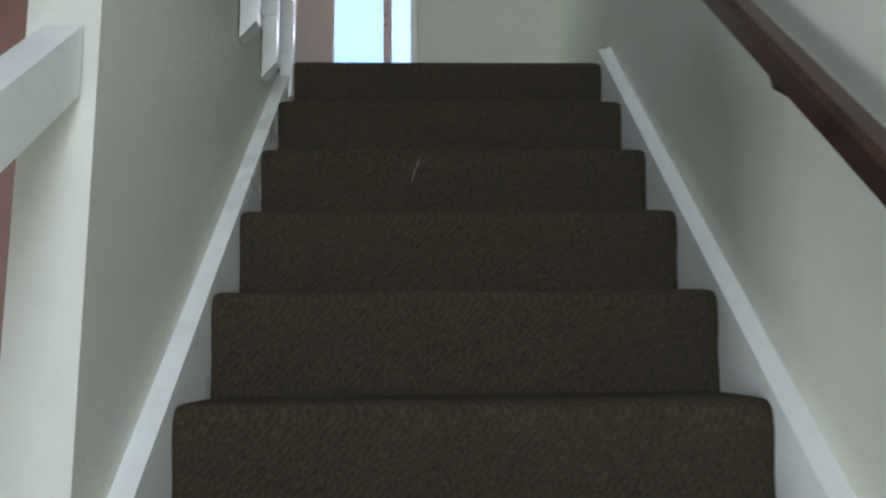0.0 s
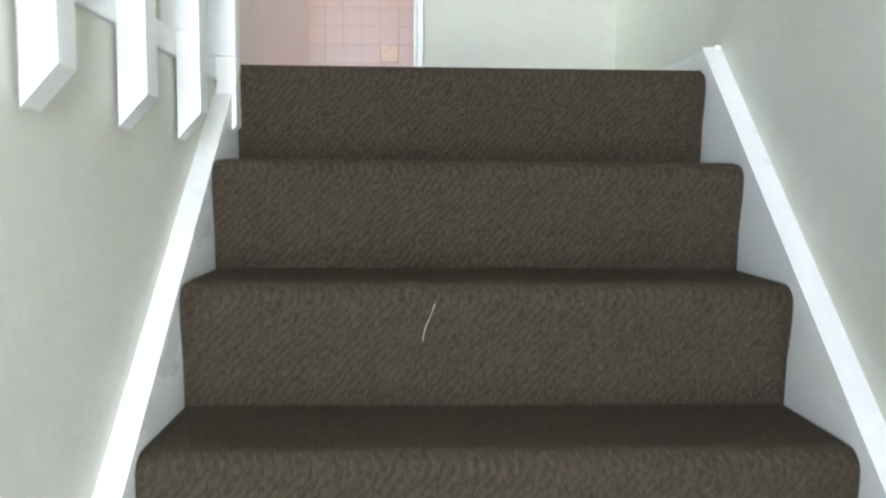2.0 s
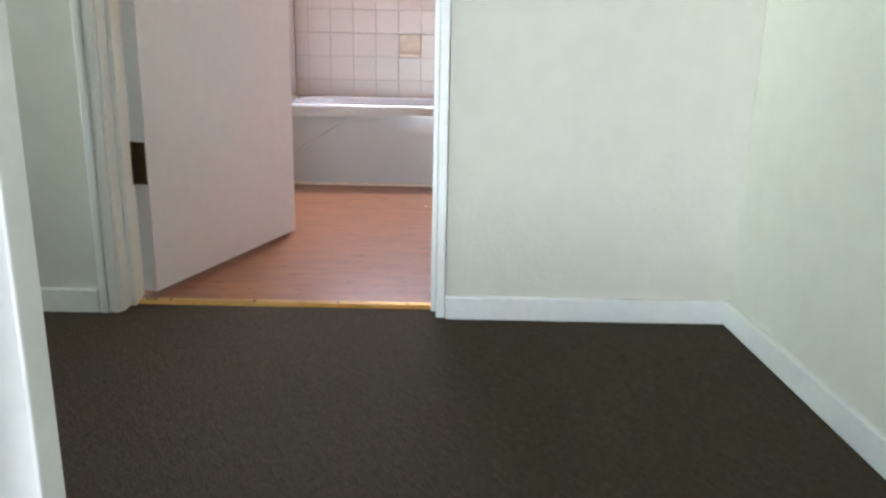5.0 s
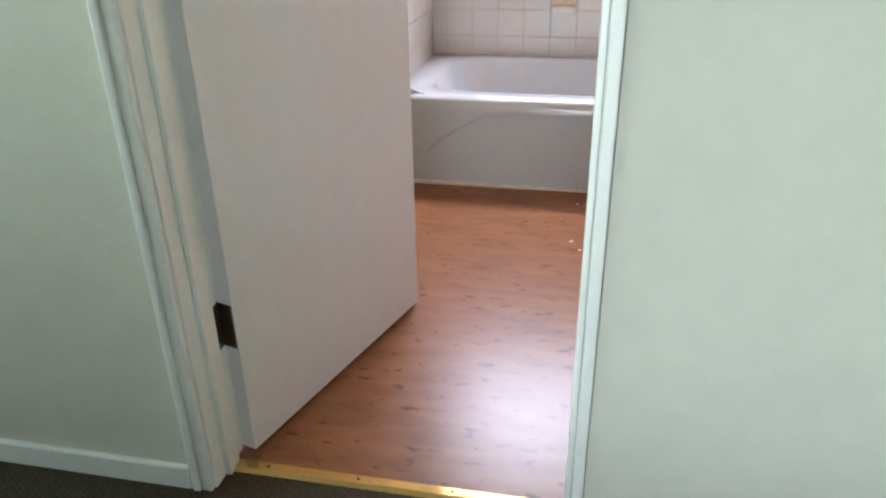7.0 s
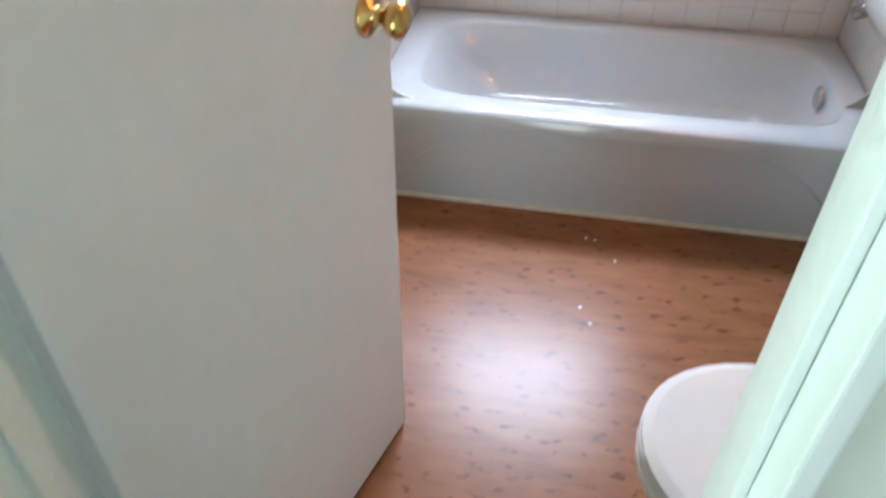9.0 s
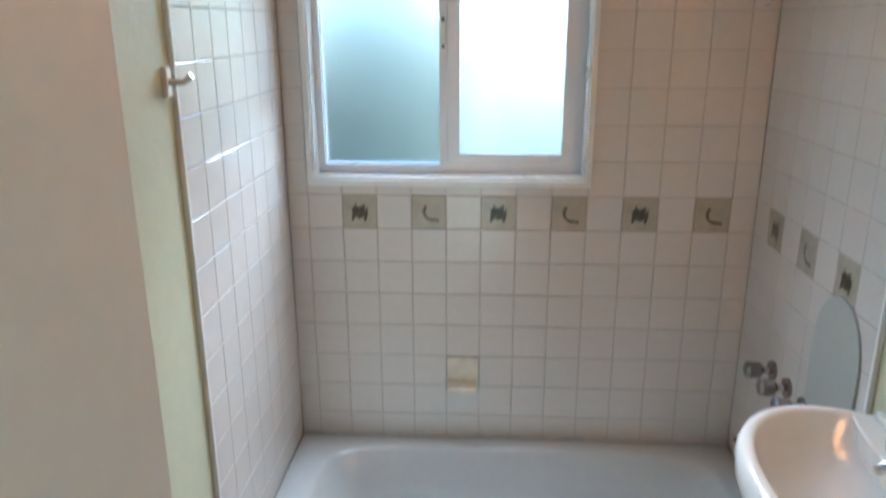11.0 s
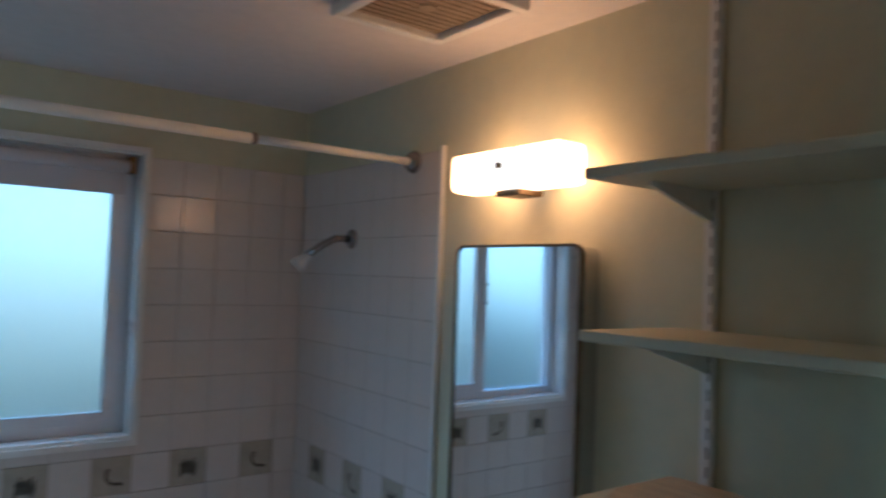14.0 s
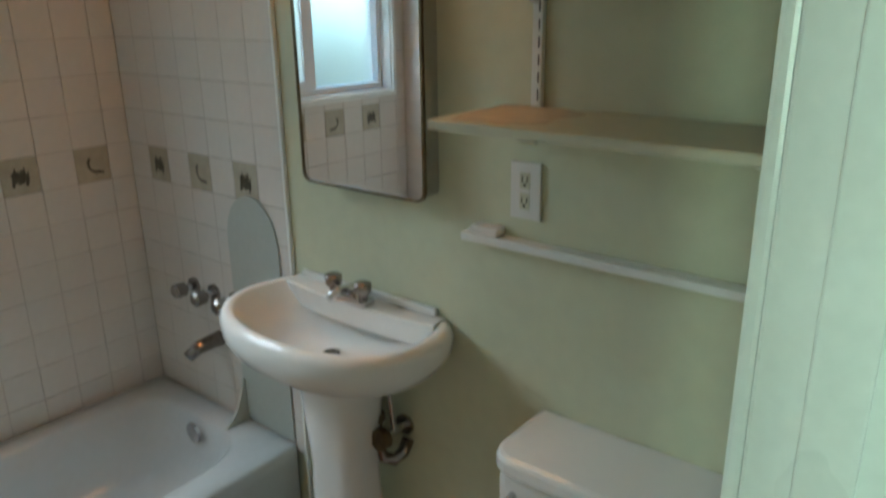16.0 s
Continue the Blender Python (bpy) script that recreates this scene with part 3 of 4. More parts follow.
for s in (-1, 1):
    part("tap_handle", tube(bmesh.new(), [(1.39, SY + s * 0.052, SZ + 0.02), (1.39, SY + s * 0.052, SZ + 0.04), (1.39, SY + s * 0.052, SZ + 0.045), (1.39, SY + s * 0.052, SZ + 0.07), (1.39, SY + s * 0.052, SZ + 0.075)],
         [0.012, 0.012, 0.021, 0.023, 0.014]), dark_chrome, tap, smooth=True)
part("drain", tube(bmesh.new(), [(SX - 0.015, SY, SZ - 0.116), (SX - 0.015, SY, SZ - 0.106)], 0.022), dark_chrome, sink)
part("supply_pipe", tube(bmesh.new(), [(1.40, SY - 0.10, SZ - 0.10), (1.40, SY - 0.12, 0.66), (1.405, SY - 0.125, 0.56)], 0.006), chrome, sink)
v = part("shutoff_valve", tube(bmesh.new(), [(1.455, SY - 0.12, 0.56), (1.37, SY - 0.12, 0.56)], 0.011), chrome, sink, "chrome shut-off valve under the sink")
part("valve_handle", tube(bmesh.new(), [(1.375, SY - 0.12, 0.56), (1.350, SY - 0.12, 0.56)], 0.029), dark_brass, v)

drain_pipe = part("drain_pipe", tube(bmesh.new(), [(1.385, SY - 0.075, 0.66), (1.385, SY - 0.085, 0.52), (1.39, SY - 0.10, 0.485), (1.41, SY - 0.12, 0.475), (1.432, SY - 0.13, 0.49), (1.456, SY - 0.13, 0.52)], 0.017), dark_chrome, sink, "dull chrome drain trap", True)
part("slip_nut", tube(bmesh.new(), [(1.385, SY - 0.079, 0.612), (1.385, SY - 0.081, 0.59)], 0.026, 8), dark_brass, drain_pipe)
part("wall_flange", tube(bmesh.new(), [(WALLX, SY - 0.12, 0.56), (WALLX - 0.008, SY - 0.12, 0.56)], 0.028, 20), dark_chrome, sink)

# toilet
toilet = thing("toilet", "white porcelain toilet with the lid down and a chrome flush lever", "toilet", (1.2, -1.83, 0))
toilet.location = (0, 0, 0)
TY = -1.88
part("tank", boxes((1.265, WALLX - 0.004, TY - 0.25, TY + 0.25, 0.37, 0.712), bevel=0.02), porcelain, toilet)
bm = bmesh.new()
lid_at = ((0.713, 0.004), (0.719, 0.0), (0.740, 0.0), (0.749, 0.004), (0.753, 0.013))
loft(bm, [[(x, y, z) for x, y in [(WALLX - 0.002, TY - 0.265 + d), (WALLX - 0.002, TY + 0.265 - d)]
     + [(1.247 + 0.055 + (0.055 - d) * math.cos(math.pi / 2 + a * math.pi / 14), TY + 0.21 + (0.055 - d) * math.sin(math.pi / 2 + a * math.pi / 14)) for a in range(8)]
     + [(1.247 + 0.055 + (0.055 - d) * math.cos(math.pi + a * math.pi / 14), TY - 0.21 + (0.055 - d) * math.sin(math.pi + a * math.pi / 14)) for a in range(8)]] for z, d in lid_at])
part("tank_lid", bm, porcelain, toilet)
lv = part("flush_lever", tube(bmesh.new(), [(1.265, TY + 0.21, 0.66), (1.245, TY + 0.21, 0.66), (1.240, TY + 0.16, 0.655), (1.242, TY + 0.12, 0.65)], 0.009), chrome, toilet, "chrome flush lever")
bm = bmesh.new()
loft(bm, [oval(1.06, TY, 0.0, 0.20, 0.11, 36, 2.6), oval(1.06, TY, 0.04, 0.20, 0.11, 36, 2.6), oval(1.05, TY, 0.16, 0.17, 0.10, 36, 2.3), oval(1.0, TY, 0.28, 0.21, 0.15, 36, 2.2),
          oval(0.95, TY, 0.36, 0.235, 0.185, 36, 2.2), oval(0.95, TY, 0.385, 0.235, 0.185, 36, 2.2)])
part("bowl", bm, porcelain, toilet, smooth=True)
part("foot", boxes((1.1, 1.40, TY - 0.10, TY + 0.10, 0.0, 0.375), bevel=0.02), porcelain, toilet)
bm = bmesh.new()
loft(bm, [oval(0.955, TY, 0.386, 0.24, 0.19, 36, 2.2), oval(0.955, TY, 0.402, 0.24, 0.19, 36, 2.2)])
part("seat", bm, porcelain, toilet, smooth=False)
bm = bmesh.new()
loft(bm, [oval(0.955, TY, 0.403, 0.238, 0.188, 36, 2.2), oval(0.955, TY, 0.414, 0.238, 0.188, 36, 2.2), oval(0.955, TY, 0.422, 0.22, 0.17, 36, 2.2)])
part("lid", bm, porcelain, toilet, smooth=False)

# mirror cabinet
mc = thing("mirror_cabinet", "mirror-fronted medicine cabinet with a thin dark chrome rim", "mirror cabinet", (1.40, -1.16, 1.5))
mc.location = (0, 0, 0)
MY0, MY1, MZ0, MZ1, MX = -1.337, -0.933, 1.194, 1.84, 1.402


def rounded(y0, y1, z0, z1, r, n=6):
    out = []
    for (a, b, s) in ((y1 - r, z1 - r, 0), (y0 + r, z1 - r, 1), (y0 + r, z0 + r, 2), (y1 - r, z0 + r, 3)):
        for i in range(n + 1):
            t = (s + i / n) * math.pi / 2
            out.append((a + r * math.cos(t), b + r * math.sin(t)))
    return out


part("case", prism(bmesh.new(), rounded(MY0 + 0.006, MY1 - 0.006, MZ0 + 0.006, MZ1 - 0.006, 0.02), MX + 0.004, WALLX), chrome, mc)
mirror = part("mirror", prism(bmesh.new(), rounded(MY0 + 0.005, MY1 - 0.005, MZ0 + 0.005, MZ1 - 0.005, 0.022), MX, MX + 0.0035), mirror_silver, mc, "mirror glass")
bm = bmesh.new()
o, i_ = rounded(MY0, MY1, MZ0, MZ1, 0.026), rounded(MY0 + 0.006, MY1 - 0.006, MZ0 + 0.006, MZ1 - 0.006, 0.021)
loft(bm, [[(MX + 0.006, *p) for p in o], [(MX - 0.003, *p) for p in o], [(MX - 0.003, *p) for p in i_], [(MX + 0.0005, *p) for p in i_]], False, False)
part("rim", bm, dark_brass, mc, "thin dark metal rim")

# vanity lamp
lamp = thing("vanity_lamp", "lit two-part frosted glass wall lamp above the mirror", "wall lamp", (1.42, -1.09, 2.0))
lamp.location = (0, 0, 0)
LZ0, LZ1, LX0, LX1 = 1.955, 2.045, 1.335, 1.425
LY = -1.151
part("backplate", boxes((1.428, WALLX, LY - 0.07, LY + 0.07, 1.965, 2.04), bevel=0.004), chrome, lamp)
part("shade", boxes((LX0, LX1, LY + 0.03, LY + 0.173, LZ0, LZ1), bevel=0.02), lit_glass, lamp, "glowing frosted glass shade")
part("shade", boxes((LX0, LX1, LY - 0.173, LY - 0.03, LZ0, LZ1), bevel=0.02), lit_glass, lamp, "glowing frosted glass shade")
part("centre", boxes((LX0 + 0.003, 1.43, LY - 0.0295, LY + 0.0295, LZ0 + 0.002, LZ1 - 0.002), bevel=0.006), lit_centre, lamp, "glowing white centre cover")
part("knob", tube(bmesh.new(), [(LX0 + 0.004, LY, 2.005), (LX0 - 0.006, LY, 2.005)], 0.007), dark_brass, lamp)
part("base", boxes((1.36, 1.43, LY - 0.04, LY + 0.04, LZ0 - 0.012, LZ0 + 0.001), bevel=0.003), dark_brass, lamp)

# shelves on slotted standards
for k, z in enumerate((1.95, 1.688, 1.422)):
    s = thing("wall_shelf", "cream painted wooden shelf on a metal bracket" if k < 2 else "cream painted wooden shelf with a worn brown top", "shelf", (1.325, -1.86, z), "shelves over the toilet")
    part("board", boxes((-0.125, 0.128, -0.335, 0.345, -0.019, -0.001), bevel=0.003), shelf_paint, s)
    if k == 2:
        stain = [(-0.112, 0.300), (-0.03, 0.337), (0.12, 0.337), (0.122, 0.20), (0.07, 0.13), (0.0, 0.155), (-0.06, 0.14), (-0.10, 0.20)]
        part("worn_patch", prism(bmesh.new(), stain, -0.0006, 0.0006, "z"), shelf_top_paint, s, "worn brown patch on the board")
    for dy in (0.27, -0.18):
        out = [(0.118, -0.02), (-0.05, -0.02), (-0.05, -0.027), (0.118, -0.075)]
        part("bracket", prism(bmesh.new(), out, dy - 0.004, dy + 0.004, "y"), trim_paint, s)
for y in (-1.59, -2.04):
    st = thing("shelf_standard", "slotted white metal shelf standard screwed to the wall", "shelf standard", (1.45, y, 1.42), "shelf standards")
    part("channel", boxes((-0.007, 0.006, -0.011, 0.011, 0.0, 0.87), bevel=0.001), trim_paint, st)
    for j in range(26):
        part("slot", boxes((-0.0078, -0.0072, -0.006, -0.003, 0.015 + j * 0.033, 0.035 + j * 0.033)), dark_slot, st)

# outlet, ledge
outlet = thing("wall_outlet", "white duplex outlet with a cover plate", "outlet", (1.452, -1.566, 1.247))
part("plate", boxes((-0.002, 0.006, -0.036, 0.036, -0.06, 0.06), bevel=0.002), porcelain, outlet)
for dz in (-0.022, 0.022):
    sk = part("socket", boxes((-0.004, -0.0022, -0.012, 0.012, dz - 0.017, dz + 0.017), bevel=0.0008), shelf_paint, outlet)
    for dy in (-0.006, 0.006):
        part("slot", boxes((-0.0048, -0.0042, dy - 0.0013, dy + 0.0013, dz - 0.003, dz + 0.009)), dark_slot, sk)
    part("ground_hole", boxes((-0.0048, -0.0042, -0.003, 0.003, dz - 0.012, dz - 0.006)), dark_slot, sk)
ledge = thing("wall_ledge", "narrow white painted wooden ledge on the wall", "ledge", (1.45, -1.78, 1.135))
part("strip", boxes((-0.03, 0.008, -0.42, 0.36, -0.012, 0.006), bevel=0.002), trim_paint, ledge)
cup = thing("small_holder", "small white ceramic holder standing on the ledge", "holder", (1.437, -1.48, 1.142))
part("body", boxes((-0.015, 0.02, -0.035, 0.035, 0.0, 0.02), bevel=0.005), porcelain, cup)

# shower
sh = thing("shower_fitting", "chrome shower arm with a small pale head", "shower head", (1.451, -0.34, 1.868))
loft_bm = bmesh.new()
loft(loft_bm, [[(-d, r * math.cos(a * math.tau / 20), r * math.sin(a * math.tau / 20)) for a in range(20)] for d, r in ((-0.002, 0.03), (0.004, 0.03), (0.012, 0.018))])
part("flange", loft_bm, dark_chrome, sh, smooth=True)
part("arm", tube(bmesh.new(), [(0, 0, 0), (-0.05, 0.012, 0.0), (-0.09, 0.03, -0.025), (-0.125, 0.05, -0.055)], 0.011), dark_chrome, sh, smooth=True)
part("head", tube(bmesh.new(), [(-0.12, 0.048, -0.052), (-0.132, 0.056, -0.066), (-0.142, 0.063, -0.078), (-0.152, 0.070, -0.090)], [0.012, 0.013, 0.022, 0.024]), tub_enamel, sh, "small pale shower head", True)
for i, (y, z) in enumerate(((-0.29, 0.745), (-0.40, 0.745), (-0.51, 0.745))):
    tv = thing("tub_valve", "chrome tub valve with a faceted handle", "tap", (1.451, y, z), "valves over the tub")
    part("flange", tube(bmesh.new(), [(0.002, 0, 0), (-0.01, 0, 0)], 0.028, 20), dark_chrome, tv)
    part("stem", tube(bmesh.new(), [(-0.008, 0, 0), (-0.04, 0, 0)], 0.012), chrome, tv)
    part("handle", tube(bmesh.new(), [(-0.035, 0, 0), (-0.042, 0, 0), (-0.075, 0, 0), (-0.082, 0, 0)], [0.016, 0.024, 0.026, 0.018], 8), dark_chrome, tv)
sp = thing("tub_spout", "short curved chrome tub spout", "tap", (1.451, -0.40, 0.585))
part("spout", tube(bmesh.new(), [(0.002, 0, 0), (-0.03, 0, 0), (-0.09, 0, -0.004), (-0.125, 0, -0.022)], [0.027, 0.024, 0.022, 0.019]), dark_chrome, sp, smooth=True)

rod = thing("shower_curtain_rod", "white enamelled shower curtain rod with chrome end flanges", "curtain rod", (0, -0.665, 2.075))
part("rod", tube(bmesh.new(), [(BX0 + 0.003, 0, 0), (0.98, 0, 0)], 0.0130, 16), trim_paint, rod, smooth=True)
part("inner_rod", tube(bmesh.new(), [(0.975, 0, 0), (BX1 - 0.003, 0, 0)], 0.0105, 16), trim_paint, rod, smooth=True)
part("collar", tube(bmesh.new(), [(0.981, 0, 0), (0.989, 0, 0)], 0.0145, 16), dark_brass, rod)
for x, s in ((BX0 + 0.001, 1), (BX1 - 0.001, -1)):
    part("end_flange", tube(bmesh.new(), [(x, 0, 0), (x + s * 0.006, 0, 0), (x + s * 0.02, 0, 0)], [0.032, 0.030, 0.019], 20), dark_chrome, rod, "chrome end flange", True)

soap = thing("soap_dish", "cream ceramic soap dish set in the tiles", "soap dish", (0.5285, 0.0, 0.576))
part("back", boxes((-0.054, 0.054, -0.010, 0.0075, -0.06, 0.054), bevel=0.004), caulk, soap)
part("tray", boxes((-0.05, 0.05, -0.065, -0.006, -0.058, -0.035), bevel=0.008), caulk, soap)

vent = thing("ceiling_vent", "square white ceiling vent with a stained brown grille", "vent", (1.145, -1.137, CEIL))
part("frame", boxes((-0.14, 0.14, -0.15, -0.125, -0.026, 0.001), (-0.14, 0.14, 0.125, 0.15, -0.026, 0.001), (-0.14, -0.115, -0.1249, 0.1249, -0.026, 0.001), (0.115, 0.14, -0.1249, 0.1249, -0.026, 0.001), bevel=0.006), trim_paint, vent)
part("grille", boxes((-0.1149, 0.1149, -0.1249, 0.1249, -0.010, 0.001)), brown_vent, vent, "stained brown grille")
part("centre", tube(bmesh.new(), [(0, 0, -0.0101), (0, 0, -0.015)], 0.018, 20), brown_vent, vent)
for k in range(-5, 6):
    part("slat", boxes((-0.112, 0.112, 0.021 * k - 0.0025, 0.021 * k + 0.0025, -0.0125, -0.0102)), brown_vent, vent)

# bathroom window
win = tagged(thing("window_1", "white vinyl sliding window with frosted panes and a raised roller blind", ""), kind="structure")
part("window_trim", boxes((WX0 - 0.018, WX0, -0.012, 0.008, WZ0 - 0.018, WZ1 + 0.018), (WX1, WX1 + 0.018, -0.012, 0.008, WZ0 - 0.018, WZ1 + 0.018), (WX0, WX1, -0.012, 0.008, WZ0 - 0.018, WZ0), (WX0, WX1, -0.012, 0.008, WZ1, WZ1 + 0.018)), trim_paint, win)
part("window_reveal", boxes((WX0, WX0 + 0.006, 0.0, 0.14, WZ0, WZ1), (WX1 - 0.006, WX1, 0.0, 0.14, WZ0, WZ1), (WX0 + 0.006, WX1 - 0.006, 0.0, 0.14, WZ1 - 0.006, WZ1)), trim_paint, win)
part("window_sill", boxes((WX0 + 0.006, WX1 - 0.006, -0.004, 0.14, WZ0, WZ0 + 0.012), bevel=0.003), trim_paint, win)
part("window_frame", boxes((WX0 + 0.006, WX0 + 0.027, 0.06, 0.12, WZ0 + 0.012, WZ1 - 0.006), (WX1 - 0.036, WX1 - 0.006, 0.06, 0.12, WZ0 + 0.012, WZ1 - 0.006),
     (WX0 + 0.027, WX1 - 0.036, 0.06, 0.12, WZ0 + 0.012, WZ0 + 0.04), (WX0 + 0.027, WX1 - 0.036, 0.06, 0.12, WZ1 - 0.036, WZ1 - 0.006)), vinyl_frame, win)
part("window_mullion", boxes((0.447, 0.475, 0.070, 0.105, WZ0 + 0.04, WZ1 - 0.036), bevel=0.003), vinyl_frame, win)
sash = part("window_sash", boxes((0.475, 0.512, 0.062, 0.088, WZ0 + 0.04, WZ1 - 0.036), (0.842, 0.879, 0.062, 0.088, WZ0 + 0.04, WZ1 - 0.036),
     (0.512, 0.842, 0.062, 0.088, WZ0 + 0.04, WZ0 + 0.075), (0.512, 0.842, 0.062, 0.088, WZ1 - 0.07, WZ1 - 0.036)), vinyl_frame, win)
p1 = part("pane", boxes((WX0 + 0.027, 0.447, 0.095, 0.099, WZ0 + 0.04, WZ1 - 0.036)), frosted, win, "frosted glass pane")
p2 = part("pane", boxes((0.512, 0.842, 0.073, 0.077, WZ0 + 0.075, WZ1 - 0.07)), frosted_pale, win, "pale frosted glass pane")
p1.visible_shadow = p2.visible_shadow = False
part("window_latch", boxes((0.452, 0.470, 0.058, 0.070, 1.66, 1.73), bevel=0.003), trim_paint, win)
for z in (1.655, 1.735):
    part("latch_screw", boxes((0.457, 0.465, 0.055, 0.0585, z - 0.005, z + 0.005)), dark_slot, win)
blind = thing("roller_blind", "white roller blind rolled up at the top of the window", "blind", (0.48, 0.035, 2.062))
part("roll", tube(bmesh.new(), [(-0.38, 0, 0), (0.40, 0, 0)], 0.020, 16), blind_cloth, blind, smooth=True)
part("hanging_cloth", boxes((-0.375, 0.395, 0.017, 0.0185, -0.085, 0.0)), blind_cloth, blind)
for x in (-0.405, 0.41):
    part("bracket", boxes((x - 0.012, x + 0.006, -0.015, 0.02, -0.02, 0.03)), dark_brass, blind)

# window at the foot of the stairs
w2 = tagged(thing("window_2", "white framed window at the foot of the stairs", ""), kind="structure")
part("window_frame", boxes((0.3, 0.34, SOUTH - 0.09, SOUTH - 0.03, -1.2, 1.15), (1.16, 1.2, SOUTH - 0.09, SOUTH - 0.03, -1.2, 1.15), (0.34, 1.16, SOUTH - 0.09, SOUTH - 0.03, -1.2, -1.16), (0.34, 1.16, SOUTH - 0.09, SOUTH - 0.03, 1.11, 1.15)), vinyl_frame, w2)
p3 = part("pane", boxes((0.34, 1.16, SOUTH - 0.07, SOUTH - 0.066, -1.16, 1.11)), clear_glass, w2)
p3.visible_shadow = False
def plain_window(name, label, y0, y1, z0, z1):
    """A framed pane added in the unseen west wall."""
    w = tagged(thing(name, label, ""), kind="structure")
    part("window_frame", boxes((-3.50, -3.42, y0, y0 + 0.04, z0, z1), (-3.50, -3.42, y1 - 0.04, y1, z0, z1), (-3.50, -3.42, y0 + 0.04, y1 - 0.04, z0, z0 + 0.04), (-3.50, -3.42, y0 + 0.04, y1 - 0.04, z1 - 0.04, z1)), vinyl_frame, w)
    pane = part("pane", boxes((-3.47, -3.466, y0 + 0.04, y1 - 0.04, z0 + 0.04, z1 - 0.04)), clear_glass, w)
    pane.visible_shadow = False


# assumed opening, never in view, to go with the added hall beam
plain_window("window_3", "added white framed window at the unseen end of the upper hall", -3.6, -2.6, 1.0, 2.0)
# assumed lower opening, out of view, around the extra stair wall light
plain_window("window_4", "added white framed window out of view in the lower room", -6.0, -5.0, -1.9, -0.7)

# outside
structure("ground", boxes((-60, 60, -60, 60, -3.2, -3.1)), grass, "grass around the house")

def bush(name, cx, cy, z0, z1, r, n, seed, label):
    """A clump of leaves round a few stems, uneven in outline."""
    rnd = random.Random(seed)
    b = thing(name, label, "bush", (cx, cy, z0))
    bm = bmesh.new()
    for i in range(5):
        a = rnd.uniform(0, math.tau)
        tube(bm, [(0.1 * math.cos(a), 0.1 * math.sin(a), 0), (0.3 * r * math.cos(a), 0.3 * r * math.sin(a), (z1 - z0) * 0.5), (0.5 * r * math.cos(a + 0.5), 0.5 * r * math.sin(a + 0.5), (z1 - z0) * 0.85)], [0.04, 0.03, 0.01], 6)
    part("stems", bm, rail_wood, b)
    vs, fs = [], []
    lobes = [(rnd.uniform(-0.5, 0.5) * r, rnd.uniform(-0.4, 0.4) * r, rnd.uniform(0.35, 0.95) * (z1 - z0), rnd.uniform(0.4, 0.7) * r) for _ in range(9)]
    for i in range(n):
        lx, ly, lz, lr = rnd.choice(lobes)
        d = Vector((rnd.gauss(0, 1), rnd.gauss(0, 1), rnd.gauss(0, 1.2))).normalized() * lr * rnd.uniform(0.6, 1.05)
        p = Vector((lx, ly, lz)) + d
        u = Vector((rnd.gauss(0, 1), rnd.gauss(0, 1), rnd.gauss(0, 1))).normalized() * 0.07
        w = u.cross(d).normalized() * 0.035
        k = len(vs)
        vs += [p - u, p + w, p + u, p - w]
        fs.append((k, k + 1, k + 2, k + 3))
    me = bpy.data.meshes.new("leaves")
    me.from_pydata([tuple(v) for v in vs], [], fs)
    me.materials.append(foliage)
    o = new("leaves", me)
    o.parent = b
    return b


bush("garden_bush", -0.6, 2.4, -3.1, 1.8, 1.3, 6000, 3, "tall dark green garden bush outside the bathroom window")
bush("garden_bush", 1.9, 3.6, -3.1, 1.15, 1.2, 3600, 4, "lower green garden bush outside the bathroom window")

# small things in view
hook = thing("towel_hook", "small white plastic towel hook at the end of the tiles", "hook", (BX0, -0.83, 1.61))
part("plate", boxes((-0.008, 0.004, -0.012, 0.012, -0.03, 0.03), bevel=0.002), porcelain, hook)
part("arm", tube(bmesh.new(), [(0.004, 0, 0.0), (0.035, 0.0, 0.002), (0.05, 0, 0.014)], 0.007), porcelain, hook)
thread = thing("loose_thread", "pale thread caught on the brown stair carpet", "thread", (0.705, TOP_Y - 2 * RUN - 0.002, -0.44))
part("fibre", tube(bmesh.new(), [(0.012, 0.001, 0.03), (0.004, -0.001, 0.01), (-0.004, -0.001, -0.01), (-0.007, 0.001, -0.028)], 0.0005, 6), caulk, thread)

flakes = [(0.651, -0.869), (0.644, -1.173), (0.672, -1.231), (0.737, -0.961), (0.677, -0.874)]
for k, (fx, fy) in enumerate(flakes):
    fl = thing("paint_flake", "pale dried paint flake on the wood-look floor", "paint flake", (fx, fy, 0.0), "paint flakes")
    rnd = random.Random(40 + k)
    ring = [(rnd.uniform(0.003, 0.007) * math.cos(a * math.tau / 7), rnd.uniform(0.003, 0.007) * math.sin(a * math.tau / 7)) for a in range(7)]
    part("flake", loft(bmesh.new(), [[(x, y, z) for x, y in ring] for z in (0.0002, 0.0011)]), trim_paint, fl)

# ---- tiles ----
GAP = 0.0018


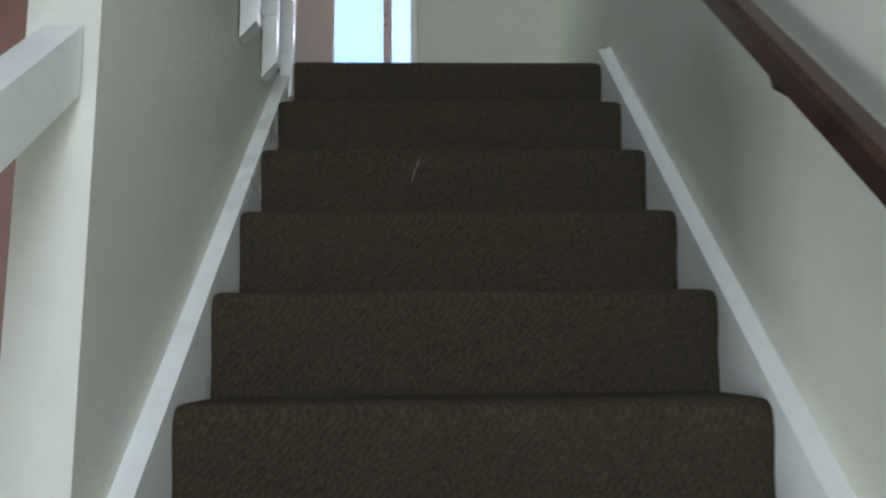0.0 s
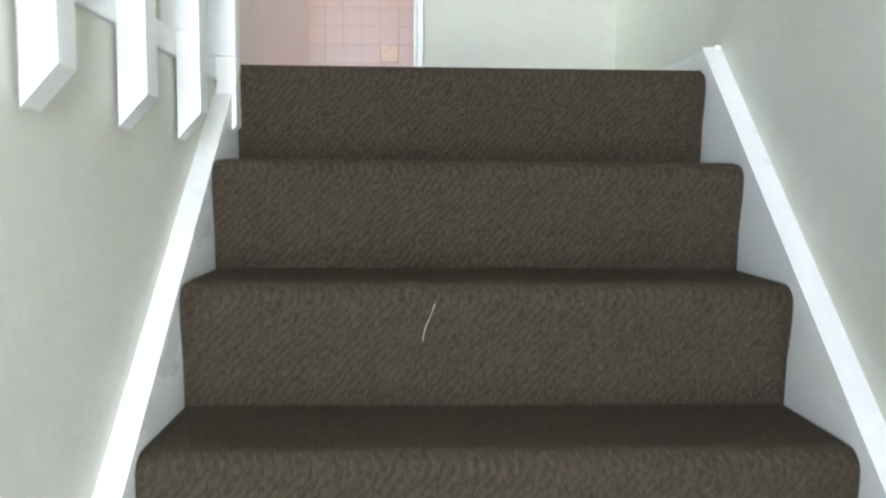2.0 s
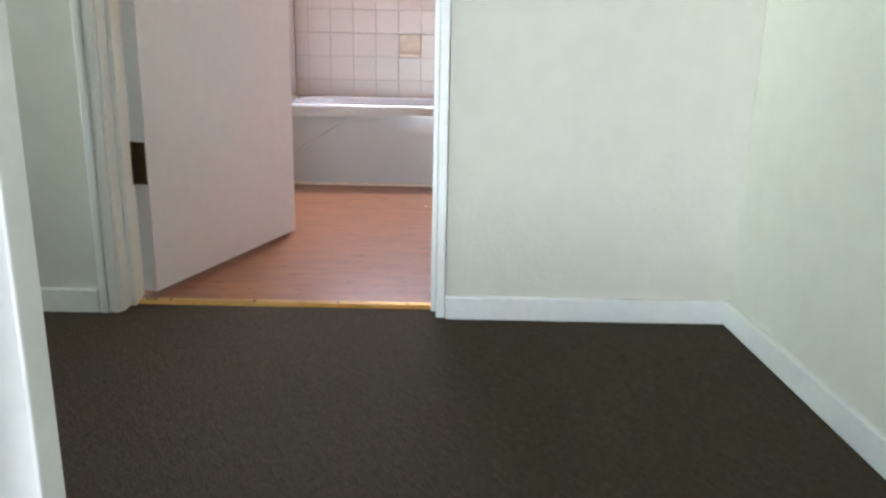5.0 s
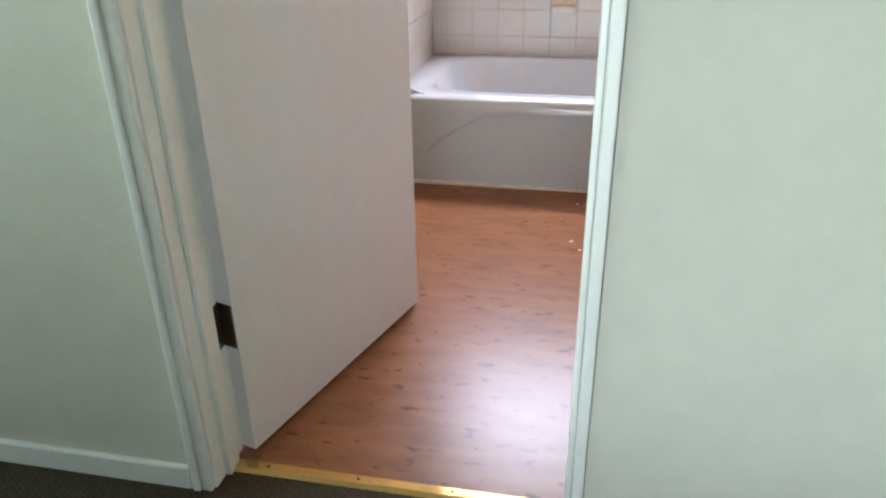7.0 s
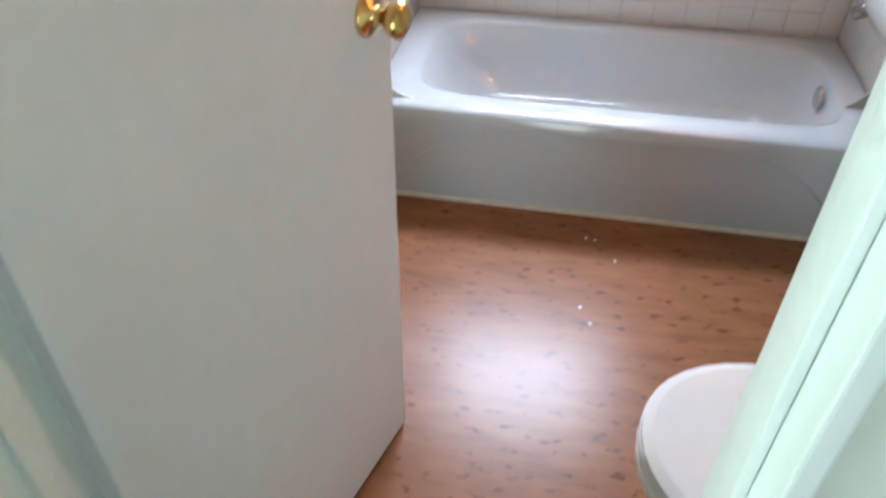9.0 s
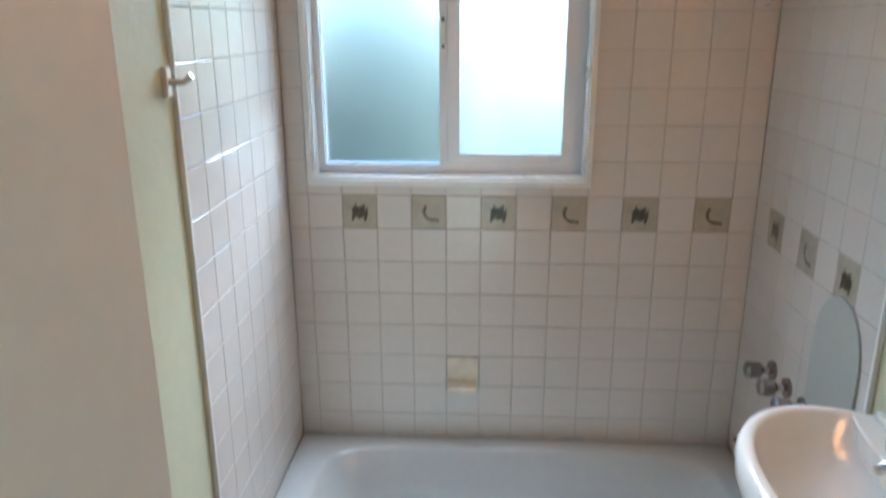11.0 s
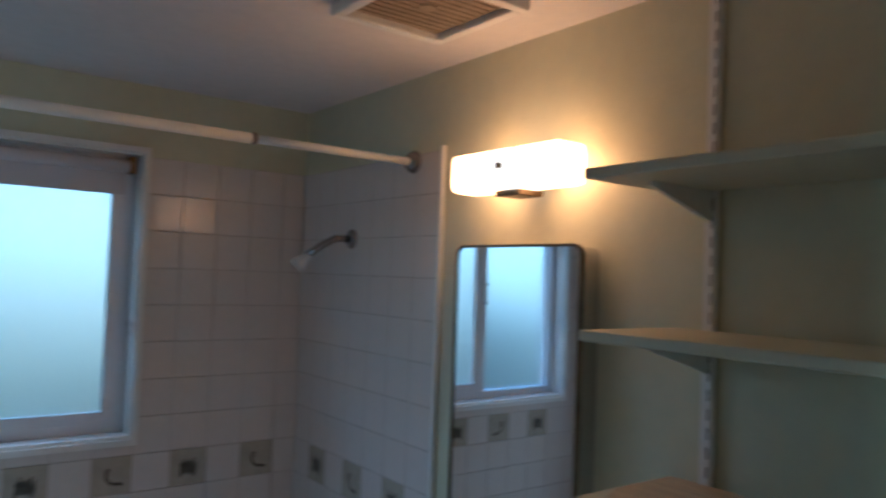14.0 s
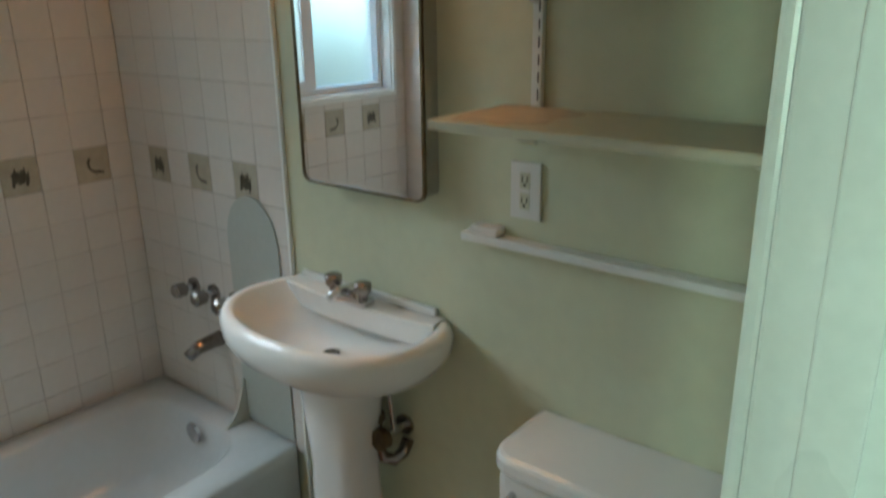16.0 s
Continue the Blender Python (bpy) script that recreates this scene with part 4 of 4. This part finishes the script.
def tile_mesh(name, w, h, material):
    """A tile standing in the xz plane, its face towards -y, with softened edges."""
    bm = bmesh.new()
    a, b, e = w / 2 - GAP / 2, h / 2 - GAP / 2, 0.0016
    rings = [[(-a, 0.008, -b), (a, 0.008, -b), (a, 0.008, b), (-a, 0.008, b)], [(-a, 0.0012, -b), (a, 0.0012, -b), (a, 0.0012, b), (-a, 0.0012, b)],
             [(-a + e, 0, -b + e), (a - e, 0, -b + e), (a - e, 0, b - e), (-a + e, 0, b - e)]]
    loft(bm, rings, False, True)
    me = bpy.data.meshes.new(name)
    bmesh.ops.recalc_face_normals(bm, faces=bm.faces)
    bm.to_mesh(me)
    bm.free()
    me.materials.append(material)
    return me


MESHES = {}


def tile(parent, w, h, m, decor=0):
    key = (round(w, 4), round(h, 4), decor > 0)
    if key not in MESHES:
        MESHES[key] = tile_mesh("tile", w, h, tile_decor if decor else tile_white)
    t = new("tile", MESHES[key])
    t.parent = parent
    t.matrix_basis = m
    if decor:
        t["label"] = "beige decorated tile with a brown leaf motif" if decor == 1 else "beige decorated tile with a brown crescent motif"
        part_me = MOTIFS[decor]
        o = new("motif", part_me)
        o.parent = t
        o.matrix_basis = pose(0, -0.0006, 0)
    return t


def motif_mesh(kind):
    bm = bmesh.new()
    rnd = random.Random(kind)
    if kind == 1:
        strokes = [((-0.024 + 0.010 * i, -0.024 + rnd.uniform(-0.008, 0.008)), (-0.012 + 0.009 * i, 0.026 + rnd.uniform(-0.012, 0.006))) for i in range(5)]
        strokes += [((-0.026, 0.004), (-0.006, 0.016)), ((-0.004, -0.018), (0.026, 0.002))]
    else:
        strokes = []
        for i in range(8):
            a, b = math.pi * (0.75 + i * 0.11), math.pi * (0.75 + (i + 1) * 0.11)
            strokes.append(((0.012 + 0.028 * math.cos(a), 0.002 + 0.028 * math.sin(a)), (0.012 + 0.028 * math.cos(b), 0.002 + 0.028 * math.sin(b))))
        strokes += [((0.014, -0.028), (0.022, -0.022)), ((0.024, -0.030), (0.032, -0.024))]
    for (x0, z0), (x1, z1) in strokes:
        d = Vector((x1 - x0, z1 - z0)).normalized() * 0.0038
        nx, nz = -d.y, d.x
        vs = [bm.verts.new(p) for p in ((x0 - nx, 0, z0 - nz), ((x0 + x1) / 2 - nx * 1.7, 0, (z0 + z1) / 2 - nz * 1.7), (x1 - nx * 0.4, 0, z1 - nz * 0.4), (x1 + nx * 0.4, 0, z1 + nz * 0.4), ((x0 + x1) / 2 + nx * 1.7, 0, (z0 + z1) / 2 + nz * 1.7), (x0 + nx, 0, z0 + nz))]
        bm.faces.new(vs)
    me = bpy.data.meshes.new("motif")
    bm.to_mesh(me)
    bm.free()
    me.materials.append(motif)
    return me


MOTIFS = {1: motif_mesh(1), 2: motif_mesh(2)}
Z_EDGES = [0.2945 + TILE * i for i in range(17)]
DEC_ROW = 7

tn = structure("tile_field_north", boxes((BX0 - 0.002, WX0 - 0.01, 0.004, 0.0075, 0.2945, 2.0945), (WX1 + 0.01, BX1 + 0.002, 0.004, 0.0075, 0.2945, 2.0945), (WX0 - 0.0099, WX1 + 0.0099, 0.004, 0.0075, 0.2945, WZ0 - 0.01)), grout, "white glazed wall tiles over the tub with a decorated row")
x_edges = [BX0, 0.0225] + [0.135 + TILE * i for i in range(12)] + [BX1]
for c in range(len(x_edges) - 1):
    for r in range(16):
        a0, a1, b0, b1 = x_edges[c], x_edges[c + 1], Z_EDGES[r], Z_EDGES[r + 1]
        tx, tz = (a0 + a1) / 2, (b0 + b1) / 2
        if b1 > WZ0 and a1 > WX0 and a0 < WX1:
            if b0 < WZ0 - 0.01:
                b1 = WZ0 - 0.008
            elif a0 < WX0 - 0.01:
                a1 = WX0 - 0.008
            else:
                continue
        if abs((a0 + a1) / 2 - 0.5285) < 0.01 and abs(tz - 0.576) < 0.05:
            continue
        decor = (1 if (c // 2) % 2 else 2) if r == DEC_ROW and c % 2 == 0 and 2 <= c <= 12 else 0
        tile(tn, a1 - a0, b1 - b0, pose((a0 + a1) / 2, 0, (b0 + b1) / 2), decor)
te = structure("tile_field_east", boxes((BX1 + 0.0005, BX1 + 0.0075, -0.795, 0.0, 0.2945, 2.0945)), grout, "white glazed wall tiles at the tap end of the tub")
for c in range(7):
    for r in range(16):
        y = -TILE * (c + 0.5)
        decor = (1 if c in (1, 5) else 2) if r == DEC_ROW and c in (1, 3, 5) else 0
        tile(te, TILE, TILE, pose(BX1, y, (Z_EDGES[r] + Z_EDGES[r + 1]) / 2, 0, 0, -90), decor)
tw = structure("tile_field_west", boxes((BX0 - 0.0075, BX0 - 0.004, -0.795, 0.0, 0.2945, 2.0945)), grout, "white glazed wall tiles at the foot of the tub")
for c in range(7):
    for r in range(16):
        tile(tw, TILE, TILE, pose(BX0, -TILE * (c + 0.5), (Z_EDGES[r] + Z_EDGES[r + 1]) / 2, 0, 0, 90))
structure("trim_tile_edge_west", boxes((BX0 - 0.008, BX0 + 0.004, -0.800, -0.7885, 0.0, 2.107), bevel=0.003), trim_paint, "white edge strip at the end of the tiles")
structure("trim_tile_edge", boxes((BX1 - 0.004, BX1 + 0.008, -0.800, -0.7885, 0.0, 2.107), bevel=0.003), trim_paint, "white edge strip at the end of the tiles")
